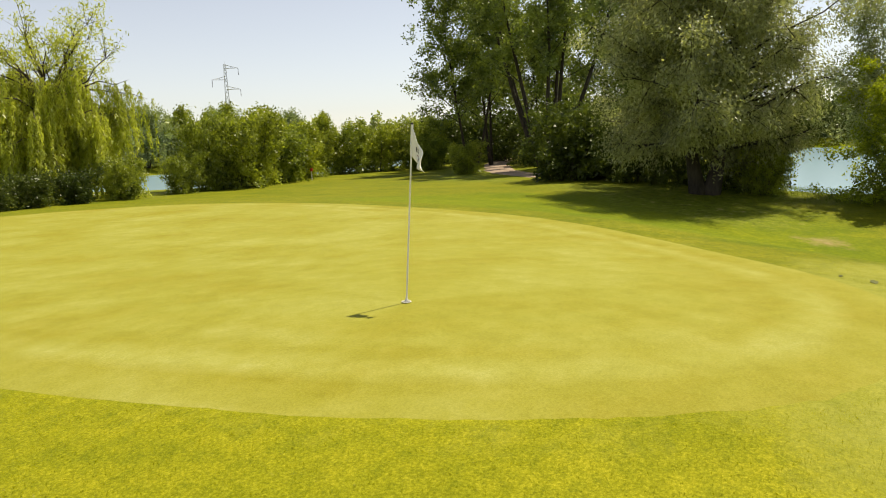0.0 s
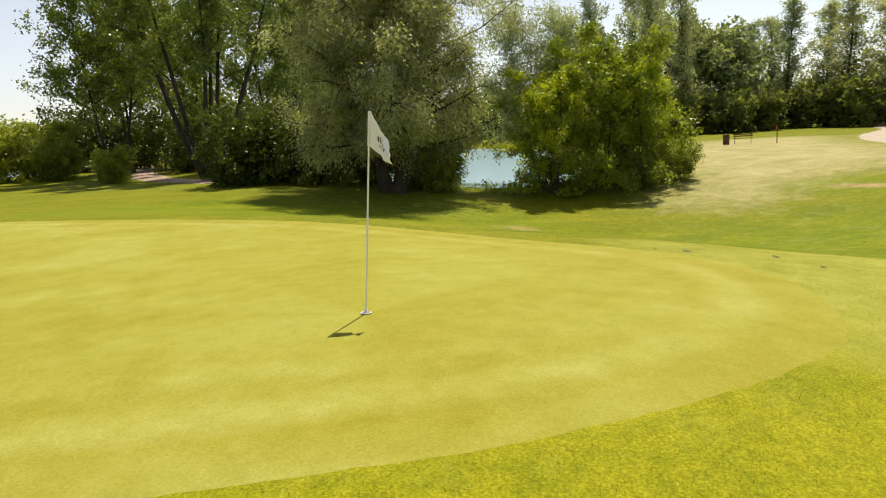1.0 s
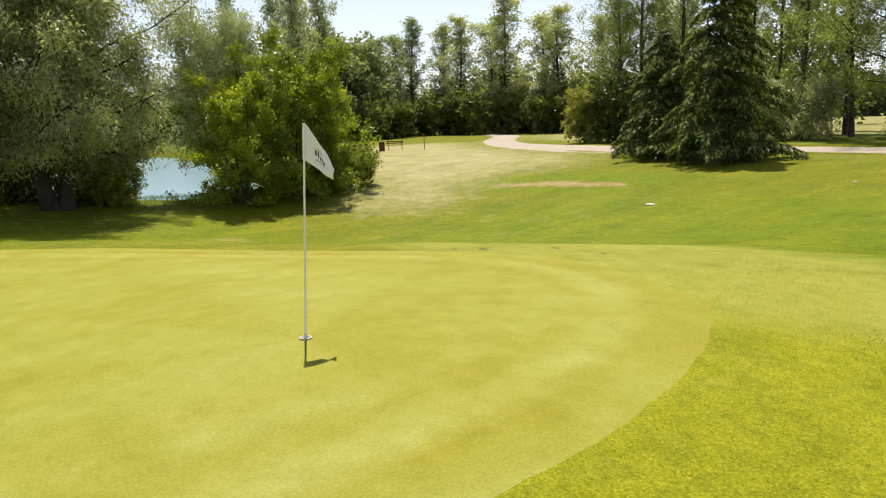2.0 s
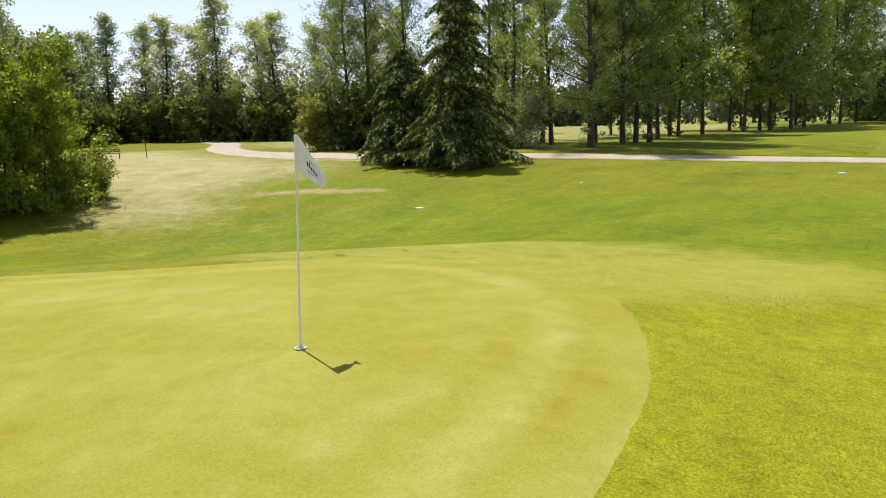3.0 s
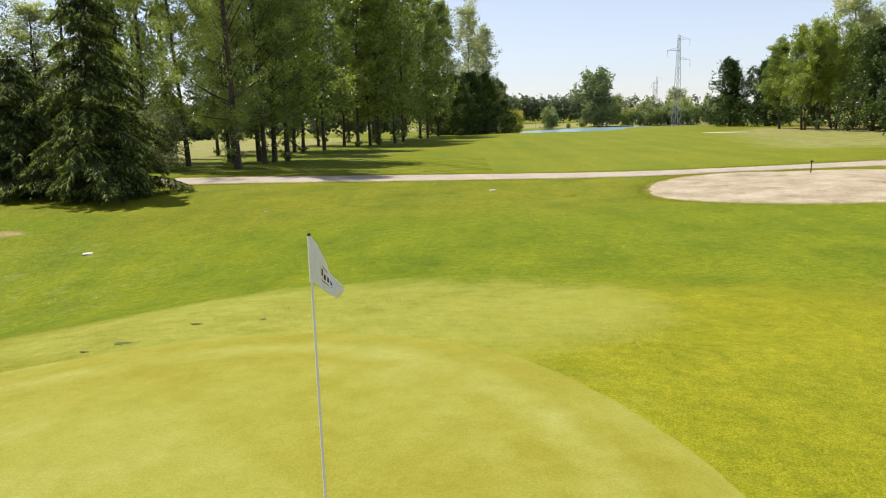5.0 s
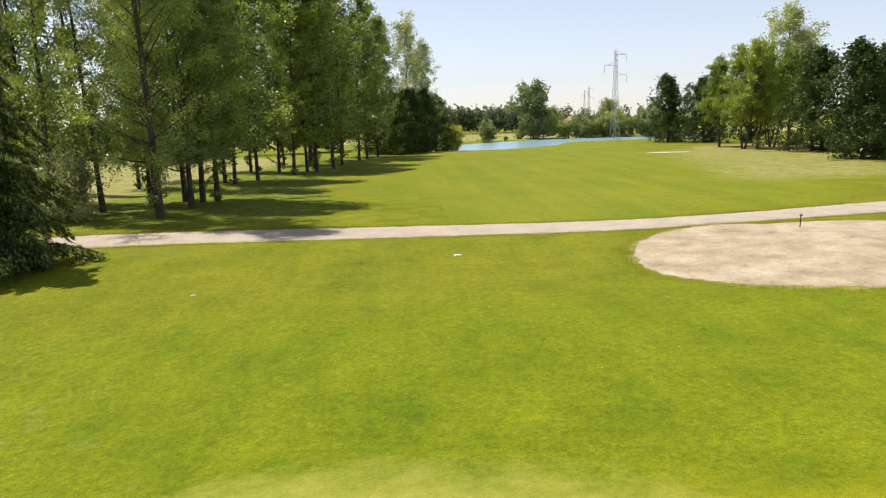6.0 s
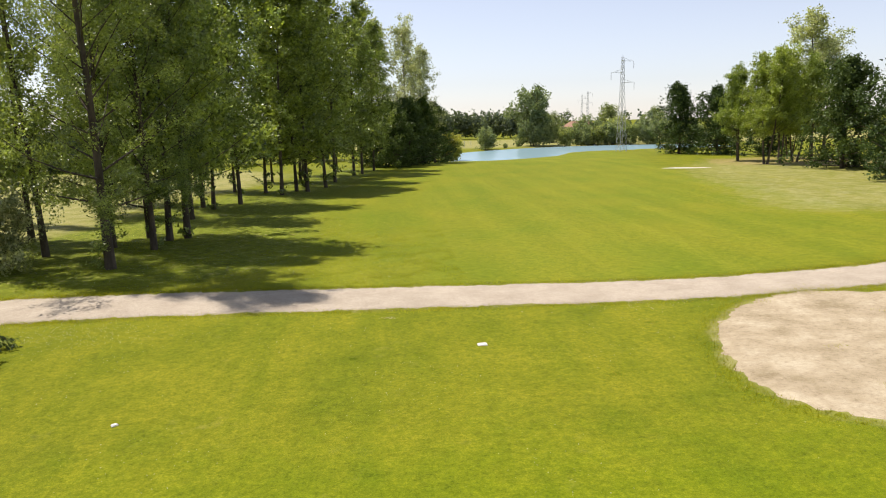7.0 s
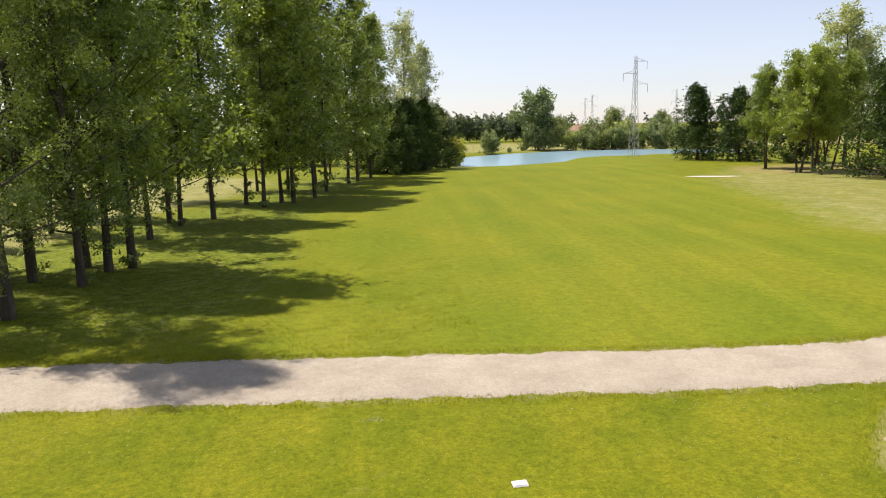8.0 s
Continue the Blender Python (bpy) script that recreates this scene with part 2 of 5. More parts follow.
l_shoot = leafy("cedar_shoots", (0.14, 0.18, 0.046), (0.37, 0.41, 0.125), 0.32, 0.04)
l_pine = leafy("cypress_needles", (0.022, 0.044, 0.014), (0.115, 0.16, 0.045), 0.2, 0.04)
# l_far, l_grey, l_haze: distance haze put into the leaf colours, paler and greyer.
l_far = leafy("hazed_far_leaves", (0.12, 0.15, 0.06), (0.39, 0.43, 0.19), 0.6, 0.05)
l_lane = leafy("dark_green_leaves", (0.032, 0.056, 0.010), (0.28, 0.34, 0.06), 0.42, 0.10)
l_pale = leafy("pale_backed_leaves", (0.045, 0.065, 0.024), (0.50, 0.53, 0.32), 0.40, 0.09)
l_grey = leafy("hazed_grey_green_leaves", (0.11, 0.145, 0.075), (0.34, 0.39, 0.20), 0.42, 0.04)
l_haze = leafy("hazed_woodland_leaves", (0.075, 0.105, 0.075), (0.19, 0.225, 0.14), 0.35, 0.02)
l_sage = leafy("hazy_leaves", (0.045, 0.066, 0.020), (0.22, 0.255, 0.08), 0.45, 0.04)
l_blade = leafy("grass_blades", (0.18, 0.18, 0.003), (0.42, 0.395, 0.016), 0.5, 0.03)
l_lawn = leafy("lawn_blades", (0.13, 0.15, 0.005), (0.27, 0.285, 0.016), 0.5, 0.03)
l_reed = leafy("long_grass", (0.07, 0.12, 0.008), (0.20, 0.27, 0.02), 0.45, 0.03)

m_bark, tree, s = material("grey_bark")
bark = ramp(tree, spots(tree, 5, 6, 0.7, stretch=(1, 1, 0.25)), (0.3, (0.028, 0.020, 0.013)), (0.7, (0.11, 0.084, 0.056)))
tree.links.new(bark, s.inputs["Base Color"])
s.inputs["Roughness"].default_value = 0.9
bump(tree, s, spots(tree, 14, 6, 0.7, stretch=(1, 1, 0.2)), 0.9, 0.04)
# Furrowed bark for trunks under heavy crowns, their shade put into the colour.
m_shaded_bark, tree, s = material("shaded_furrowed_bark")
bark = ramp(tree, spots(tree, 5, 6, 0.7, stretch=(1, 1, 0.25)), (0.3, (0.014, 0.011, 0.007)), (0.7, (0.07, 0.055, 0.036)))
tree.links.new(bark, s.inputs["Base Color"])
s.inputs["Roughness"].default_value = 0.95
bump(tree, s, spots(tree, 9, 6, 0.7, stretch=(1, 1, 0.2)), 1.0, 0.06)
m_paint = plain("white_paint", (0.78, 0.76, 0.74), 0.45, 0, 0.05, 3)
m_cloth, tree, s = material("white_flag_cloth")
tree.links.new(ramp(tree, spots(tree, 9, 5), (0.3, (0.72, 0.71, 0.72)), (0.7, (0.82, 0.81, 0.80))), s.inputs["Base Color"])
s.inputs["Roughness"].default_value = 0.8
s.inputs["Transmission Weight"].default_value = 0.0
m_print = plain("dark_print", (0.03, 0.025, 0.035), 0.7)
m_magenta = plain("plum_print", (0.16, 0.012, 0.05), 0.7)
m_plastic = plain("white_plastic", (0.62, 0.60, 0.56), 0.5, 0, 0.1, 20)
m_steel = plain("galvanised_steel", (0.42, 0.43, 0.44), 0.6, 0.3, 0.2, 4)
m_wood = plain("brown_stained_wood", (0.11, 0.045, 0.022), 0.7, 0, 0.3, 18, 0.004)
m_red = plain("red_paint", (0.42, 0.035, 0.02), 0.5, 0, 0.15, 10)
m_black = plain("black_metal", (0.02, 0.02, 0.022), 0.5, 0.3, 0.2, 10)
m_glass_ins = plain("dark_insulator", (0.05, 0.035, 0.03), 0.25)
m_wall = plain("pale_render", (0.5, 0.47, 0.42), 0.9, 0, 0.1, 1)
m_tile = plain("terracotta_tiles", (0.30, 0.17, 0.11), 0.85, 0, 0.25, 2)
m_clover = plain("clover_white", (0.42, 0.42, 0.30), 0.8)
m_stone = plain("pale_stone", (0.44, 0.38, 0.30), 0.9, 0, 0.3, 9)
m_bunker = plain("white_sand", (0.50, 0.46, 0.39), 0.95, 0, 0.12, 2, 0.02)
m_hole = plain("cup_shade", (0.20, 0.20, 0.15), 0.95)
m_litter = plain("scuffed_turf", (0.10, 0.105, 0.02), 0.95, 0, 0.35, 30)


# ---- building helpers ----
def mesh_of(name, verts, faces, *mats):
    me = bpy.data.meshes.new(name)
    v, f = np.asarray(verts, np.float32), np.asarray(faces, np.int32)
    me.vertices.add(len(v))
    me.vertices.foreach_set("co", v.ravel())
    me.loops.add(f.size)
    me.loops.foreach_set("vertex_index", f.ravel())
    me.polygons.add(len(f))
    me.polygons.foreach_set("loop_start", np.arange(0, f.size, f.shape[1], dtype=np.int32))
    me.update(calc_edges=True)
    for m in mats:
        me.materials.append(m)
    return me


def smooth(me):
    me.polygons.foreach_set("use_smooth", np.ones(len(me.polygons), bool))
    return me


def thing(name, label, category, m=None, group="", kind=""):
    ob = new(name)
    ob.empty_display_size = 0.2
    if m is not None:
        ob.matrix_basis = m
    return tagged(ob, label, category, group, kind)


def part(name, me, parent, label=""):
    if isinstance(me, bmesh.types.BMesh):
        raise TypeError(name)
    ob = new(name, me)
    ob.parent = parent
    return tagged(ob, label)


def from_bm(name, bm, *mats):
    me = bpy.data.meshes.new(name)
    bm.to_mesh(me)
    bm.free()
    for m in mats:
        me.materials.append(m)
    return me


def box(name, size, at, mat, bevel=0.0, turn=None):
    bm = bmesh.new()
    bmesh.ops.create_cube(bm, size=1, matrix=Matrix.Translation(at) @ (turn or Matrix()) @ Matrix.Diagonal((*size, 1)))
    if bevel:
        bmesh.ops.bevel(bm, geom=bm.edges[:], offset=bevel, segments=2, affect="EDGES")
    return from_bm(name, bm, mat)


def tubes(name, lines, mat):
    """Tapered tubes: rows of (points, radii, sides)."""
    verts, faces, n = [], [], 0
    for pts, radii, sides in lines:
        p = np.asarray(pts, float)
        d = np.gradient(p, axis=0)
        d /= np.linalg.norm(d, axis=1, keepdims=True) + 1e-9
        side = np.cross(d, (0.31, 0.94, 0.13))
        side /= np.linalg.norm(side, axis=1, keepdims=True) + 1e-9
        other = np.cross(d, side)
        a = np.arange(sides) * 2 * np.pi / sides
        ring = np.cos(a)[None, :, None] * side[:, None] + np.sin(a)[None, :, None] * other[:, None]
        verts.append((p[:, None] + ring * np.asarray(radii, float)[:, None, None]).reshape(-1, 3))
        i, j = np.meshgrid(np.arange(len(p) - 1), np.arange(sides), indexing="ij")
        k = (j + 1) % sides
        faces.append(np.stack([i * sides + j, i * sides + k, (i + 1) * sides + k, (i + 1) * sides + j], -1).reshape(-1, 4) + n)
        n += len(p) * sides
    return smooth(mesh_of(name, np.concatenate(verts), np.concatenate(faces), mat))


def leaves(name, at, along, size, width, rng, mat, fold=0.25, tiny=False, extra=None):
    """Folded leaves or sprays of two triangles each (tiny: one), at the given places and along the given ways."""
    at, along = np.asarray(at, float), np.asarray(along, float)
    along = along / (np.linalg.norm(along, axis=1, keepdims=True) + 1e-9)
    n = len(at)
    across = np.cross(along, rng.normal(size=(n, 3)) + [0, 0, 0.5])
    across /= np.linalg.norm(across, axis=1, keepdims=True) + 1e-9
    face = np.cross(along, across)
    s = size * rng.uniform(0.6, 1.35, (n, 1))
    if tiny:
        v = np.stack([at - across * s * width, at + across * s * width, at + along * s], 1).reshape(-1, 3)
        me = mesh_of(name, v, np.arange(3 * n).reshape(-1, 3), mat)
        if extra is not None:
            me.materials.append(extra[0])
            me.polygons.foreach_set("material_index", np.asarray(extra[1], np.int32))
        return me
    mid = at + along * s * 0.45 + face * s * fold * 0.4
    v = np.stack([at, mid + across * s * width, at + along * s, mid - across * s * width], 1).reshape(-1, 3)
    i = np.arange(n)[:, None] * 4
    return mesh_of(name, v, np.concatenate([i + [0, 1, 2], i + [0, 2, 3]], 1).reshape(-1, 3), mat)


# ---- the lie of the land ----
GREEN = [(3.6, -2.4), (3.45, 0), (3.1, 1.6), (2.3, 3.4), (1.2, 4.7), (-0.4, 5.35), (-2.1, 5.5), (-3.9, 4.9), (-6.0, 3.7),
         (-8.6, 1.8), (-11.2, -1.2), (-13.6, -5.0), (-15.8, -10.0), (-17.0, -15.5), (-16.0, -21.0), (-11.5, -25.0),
         (-5.0, -24.5), (0.2, -19.0), (2.6, -11.5), (3.4, -6.5)]


def smooth_loop(points, steps=8):
    """A closed Catmull-Rom curve through the points."""
    p = np.array(points, float)
    a, b, c, d = np.roll(p, 1, 0), p, np.roll(p, -1, 0), np.roll(p, -2, 0)
    out = []
    for s in np.arange(steps) / steps:
        out.append(0.5 * (2 * b + (c - a) * s + (2 * a - 5 * b + 4 * c - d) * s**2 + (3 * b - a - 3 * c + d) * s**3))
    return np.stack(out, 1).reshape(-1, 2)


def signed_distance(x, y, loop):
    """The distance from a closed outline, negative inside."""
    x, y = np.asarray(x, float), np.asarray(y, float)
    best, inside = np.full(x.shape, 1e9), np.zeros(x.shape, bool)
    for (ax, ay), (bx, by) in zip(loop, np.roll(loop, -1, 0)):
        ex, ey = bx - ax, by - ay
        s = np.clip(((x - ax) * ex + (y - ay) * ey) / (ex * ex + ey * ey), 0, 1)
        best = np.minimum(best, (x - ax - s * ex) ** 2 + (y - ay - s * ey) ** 2)
        if ay != by:
            inside ^= ((ay > y) != (by > y)) & (x < (bx - ax) * (y - ay) / (by - ay) + ax)
    return np.where(inside, -1, 1) * np.sqrt(best)


def step(a, b, v):
    s = np.clip((v - a) / (b - a), 0, 1)
    return s * s * (3 - 2 * s)


def hump(x, y, cx, cy, sx, sy):
    return np.exp(-(((x - cx) / sx) ** 2) - ((y - cy) / sy) ** 2)


GREEN_LOOP = smooth_loop(GREEN)


def land(x, y):
    x, y = np.asarray(x, float), np.asarray(y, float)
    base = -0.42 - 1.95 * hump(x, y, -19, 10.5, 15, 12.5) + 0.3 * hump(x, y, -18, 42, 15, 12)
    base = base - 1.7 * step(118, 172, y) * (1 - 0.8 * step(20, 48, x) * (1 - step(168, 195, y)))
    base = base - 0.35 * hump(x, y, -45, -20, 30, 25) - 0.13 * hump(x, y, 0, 26.5, 8.5, 4.5) + 0.22 * hump(x, y, 27, 43, 11, 9) + 0.32 * hump(x, y, 20, 25, 8, 9)
    top = -0.3 * (1 - np.exp(-(x * x + y * y) / 35)) - 0.012 * np.clip(y, 0, 8) - 0.15 * hump(x, y, -8.5, 3, 4, 4)
    w = step(-0.3, 8.5, signed_distance(x, y, GREEN_LOOP))
    return top * (1 - w) + base * w


WEST_LAKE = smooth_loop([(-33.6, 4.5), (-33.9, 9.5), (-39, 14.5), (-60, 19), (-95, 25), (-128, 22), (-142, 9), (-120, -1), (-85, -3), (-55, -4), (-40, -1)], 4)
SOUTH_LAKE = smooth_loop([(-31, -40), (-50, -39), (-72, -38), (-100, -40), (-150, -50), (-172, -75), (-150, -104), (-115, -113), (-75, -106), (-40, -75)], 4)
POND = smooth_loop([(13.5, 166), (15.5, 185), (20, 206), (33, 221), (46, 230), (62, 234), (80, 232), (96, 218), (94, 200), (80, 189), (66, 182), (57, 178), (48, 172.5), (38, 166.5), (26, 164.5)], 4)
SAND = smooth_loop([(9.9, 28.4), (8.9, 25.4), (8.8, 23.2), (9.9, 21.4), (12.5, 19.9), (16.5, 19.1), (21.5, 19.7), (26, 24.5), (26.5, 29.5), (21, 31.6), (17.3, 31.7), (15.3, 32.5), (13.2, 31.8), (11.5, 30.5)], 6)
LIP = smooth_loop([(35.8, 100.6), (37.6, 99.2), (40.4, 98.7), (42.2, 99.0), (40, 99.8), (37.4, 100.9)], 4)
TRACK = [(-85, 66), (-70, 58), (-61, 50.5), (-54, 44.5), (-44.4, 38.4), (-33.3, 34.6), (-25.5, 33.2), (-17, 34.0), (-10, 34.5), (1.4, 34.35), (13.5, 33.9), (24, 35.5), (40, 40.6), (60, 52), (90, 68)]
LANE = [(-40.5, -10.5), (-45, -14), (-50, -17.3), (-57, -20.5), (-66, -24), (-80, -28)]


def smooth_line(points, steps=10):
    p = np.array([np.multiply(2, points[0]) - points[1], *points, np.multiply(2, points[-1]) - points[-2]], float)
    a, b, c, d = p[:-3], p[1:-2], p[2:-1], p[3:]
    out = [0.5 * (2 * b + (c - a) * s + (2 * a - 5 * b + 4 * c - d) * s**2 + (3 * b - a - 3 * c + d) * s**3) for s in np.arange(steps) / steps]
    return np.concatenate([np.stack(out, 1).reshape(-1, 2), p[-2:-1]])


def line_distance(x, y, line):
    best = np.full(np.shape(x), 1e9)
    for (ax, ay), (bx, by) in zip(line[:-1], line[1:]):
        ex, ey = bx - ax, by - ay
        s = np.clip(((x - ax) * ex + (y - ay) * ey) / (ex * ex + ey * ey), 0, 1)
        best = np.minimum(best, (x - ax - s * ex) ** 2 + (y - ay - s * ey) ** 2)
    return np.sqrt(best)


def lumps(x, y, size, seed=0.0):
    """Soft irregular waves between about -1 and 1."""
    u, v = np.asarray(x) / size, np.asarray(y) / size
    return (np.sin(1.7 * u + 0.9 * v + seed) + np.sin(-1.1 * u + 2.1 * v + 2.3 * seed + 1) + np.sin(2.9 * u - 1.3 * v + 5 * seed + 2) * 0.7) / 2.7


TRACK_LINE, LANE_LINE = smooth_line(TRACK), smooth_line(LANE)


def spaced(fine_from, fine_to, step_size, growth, limit):
    core = np.arange(fine_from, fine_to + 1e-6, step_size)
    out, s, v = [], step_size, fine_to
    while v < limit:
        s *= growth
        v += s
        out.append(v)
    low, s, v = [], step_size, fine_from
    while v > -limit:
        s *= growth
        v -= s
        low.append(v)
    return np.concatenate([low[::-1], core, out])


gx, gy = spaced(-34, 20, 0.5, 1.08, 4000), spaced(-26, 37, 0.5, 1.08, 4000)
X, Y = np.meshgrid(gx, gy, indexing="ij")
x, y = X.ravel(), Y.ravel()
d_green, d_sand, d_track = signed_distance(x, y, GREEN_LOOP), signed_distance(x, y, SAND), line_distance(x, y, TRACK_LINE)
d_lane = line_distance(x, y, LANE_LINE)
z = land(x, y) + 0.02 * lumps(x, y, 1.7) * step(0.5, 3, d_green) * step(1.7, 3, d_track) * step(0, 1.5, d_sand)
wet = np.minimum(np.minimum(signed_distance(x, y, WEST_LAKE), signed_distance(x, y, SOUTH_LAKE)), signed_distance(x, y, POND))
w = 1 - step(-3.5, 1.5, wet)
z = z * (1 - w) - 4.2 * w
z -= 0.07 * step(0.5, 1.1, -d_green) + 0.07 * step(0.6, 1.2, -d_sand) + 0.06 * step(0.5, 1.0, 1.65 * (1 + 0.6 * hump(x, y, -33, 35, 10, 12)) - d_track) + 0.06 * step(0.4, 0.9, 1.3 - d_lane)
z -= 0.06 * step(0.1, 0.6, -signed_distance(x, y, LIP))
i, j = np.meshgrid(np.arange(len(gx) - 1), np.arange(len(gy) - 1), indexing="ij")
quad = np.stack([i * len(gy) + j, (i + 1) * len(gy) + j, (i + 1) * len(gy) + j + 1, i * len(gy) + j + 1], -1).reshape(-1, 4)
me = smooth(mesh_of("ground", np.stack([x, y, z], 1), quad, m_ground))


def attribute(me, name, values):
    me.attributes.new(name, "FLOAT", "POINT").data.foreach_set("value", np.asarray(values, np.float32))


def zone(points, soft=2.5):
    return 1 - step(-soft, soft, signed_distance(x, y, smooth_loop(points, 4)))


wave = lumps(x, y, 3.1, 1.3)
mown = zone([(-8.5, 37), (24, 39), (34, 62), (36, 100), (46, 158), (12, 164), (2, 125), (-3, 95), (-7.5, 60)], 2.0)
dry = np.maximum.reduce([
    zone([(-29, 14.5), (-25, 12.8), (-22, 16), (-25, 21.5), (-24, 27), (-30, 31), (-43, 35), (-58, 42), (-62, 34), (-50, 22), (-38, 17.5)], 6) * 0.82,
    0.46 * zone([(27, 55), (44, 56), (58, 85), (58, 112), (46, 112), (36, 96), (31, 75)], 6),
    0.55 * zone([(-60, 52), (-22, 46), (-20, 70), (-14, 110), (-40, 130), (-90, 110)], 4),
    0.45 * (1 - step(1.7, 3.2, d_track)) * (1 - step(-20, -5, x)),
    0.35 * (1 - step(1.7, 2.4, d_track)), 0.5 * (1 - step(0.0, 0.4, d_sand)),
    0.55 * step(222, 240, y) * (1 - step(330, 360, y)),
    0.2 * zone([(-14, 8), (-6, 12), (-8, 20), (-16, 22), (-24, 16), (-22, 9)], 3)])
# Litter and painted dapple lie below the lakeside trees and the poplars.
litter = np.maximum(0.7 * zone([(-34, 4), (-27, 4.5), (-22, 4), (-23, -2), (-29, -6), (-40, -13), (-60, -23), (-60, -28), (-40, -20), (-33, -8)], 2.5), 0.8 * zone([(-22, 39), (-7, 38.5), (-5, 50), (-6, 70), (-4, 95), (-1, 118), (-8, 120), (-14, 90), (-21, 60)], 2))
collar = np.maximum(0.2 * (1 - step(0.3, 1.2, d_green)), 0.68 * zone([(-7.5, 5.0), (-5.6, 9.5), (-1.7, 11.0), (2.0, 10.2), (4.4, 9.0), (4.9, 6.9), (3.6, 5.0), (1.2, 3.6), (-3, 3.8)], 1.4))
yellowed = np.clip(1 - step(4.5, 10, d_green) + 0.25 * wave * step(2, 6, d_green), 0, 1) * (1 - step(7, 11, y)) * step(-3, 2.5, x)
fresh = (1 - step(15, 27, y)) * step(6, 11, y) * step(-26, -12, x) * (1 - step(12, 20, x))
fresh = np.maximum(fresh, 0.85 * zone([(-9, 6), (-11.5, -4), (-17, -14), (-25, -12), (-28, -3), (-26, 6), (-16, 9)], 2.5) * step(0.8, 2.2, d_green))
fresh = np.maximum(fresh, 0.95 * zone([(-26, 18.2), (-22, 19.2), (-15, 21.4), (-13.5, 24.5), (-18, 25), (-24, 22.5)], 1.6))
soil = 0.8 * np.maximum.reduce([0.62 * zone([(45, 106), (50, 99), (58, 96), (62, 84), (70, 84), (70, 120), (50, 118)], 2.5), zone([(-23.2, 19.6), (-20.5, 21.0), (-16.4, 21.8), (-16.6, 22.5), (-20.5, 22.2), (-23.0, 20.6)], 0.5), 0.6 * zone([(-21.6, 4.6), (-19.6, 4.8), (-19.4, 6.2), (-21.4, 6.3)], 0.8)])
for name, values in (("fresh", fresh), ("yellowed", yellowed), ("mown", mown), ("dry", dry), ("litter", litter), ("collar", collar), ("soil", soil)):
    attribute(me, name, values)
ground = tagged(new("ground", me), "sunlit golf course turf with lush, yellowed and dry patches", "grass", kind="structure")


def fan(name, loop, centre, rings, lift, mat, ragged=0.0, seed=0.0):
    """A sheet that lies on the land inside an outline, finer towards its rim."""
    c, loop = np.array(centre, float), np.asarray(loop, float)
    if ragged:
        out = (loop - c) / np.linalg.norm(loop - c, axis=1, keepdims=True)
        loop = loop + out * ragged * (lumps(loop[:, 0], loop[:, 1], 0.35, seed) + 0.6 * lumps(loop[:, 0], loop[:, 1], 0.13, seed + 1))[:, None]
    s = 1 - (1 - np.linspace(0, 1, rings)) ** 1.6
    away = (loop - c) / np.linalg.norm(loop - c, axis=1, keepdims=True)
    flat = [loop + away * 0.07] + [c + (loop - c) * (1 - v) for v in s[1:]]
    p = np.concatenate(flat[:-1] + [c[None]])
    z = land(p[:, 0], p[:, 1]) + lift
    n = len(loop)
    z[:n] -= lift + 0.012
    v = np.column_stack([p, z])
    i, j = np.meshgrid(np.arange(rings - 2), np.arange(n), indexing="ij")
    k = (j + 1) % n
    f = np.stack([i * n + j, i * n + k, (i + 1) * n + k, (i + 1) * n + j], -1).reshape(-1, 4)
    last, hub = (rings - 2) * n, len(v) - 1
    j = np.arange(0, n)
    tri = np.stack([last + j, last + (j + 1) % n, np.full(n, hub), np.full(n, hub)], 1)
    me = bpy.data.meshes.new(name)
    me.from_pydata(v.tolist(), [], f.tolist() + tri[:, :3].tolist())
    me.materials.append(mat)
    return smooth(me), v


me, v = fan("putting_green", smooth_loop(GREEN, 20), (-6.3, -9.5), 60, 0.016, m_green, 0.005, 0.5)
attribute(me, "edge", np.clip(-signed_distance(v[:, 0], v[:, 1], GREEN_LOOP), 0, 10) / 10)
tagged(new("putting_green", me), "close-mown pale yellow-green putting surface, gently domed", "putting green", kind="structure")
me, v = fan("sand_patch", smooth_loop([tuple(p) for p in SAND[::3]], 24), (17, 26.5), 24, 0.02, m_sand, 0.16, 2.0)
tagged(new("sand_patch", me), "dry pale sandy waste patch with sparse weeds", "sand", kind="structure")
me, v = fan("bunker", smooth_loop([tuple(p) for p in LIP], 3), (39.0, 99.6), 6, 0.05, m_bunker, 0.1, 1.0)
tagged(new("bunker", me), "small white sand bunker beside the fairway", "bunker", kind="structure")


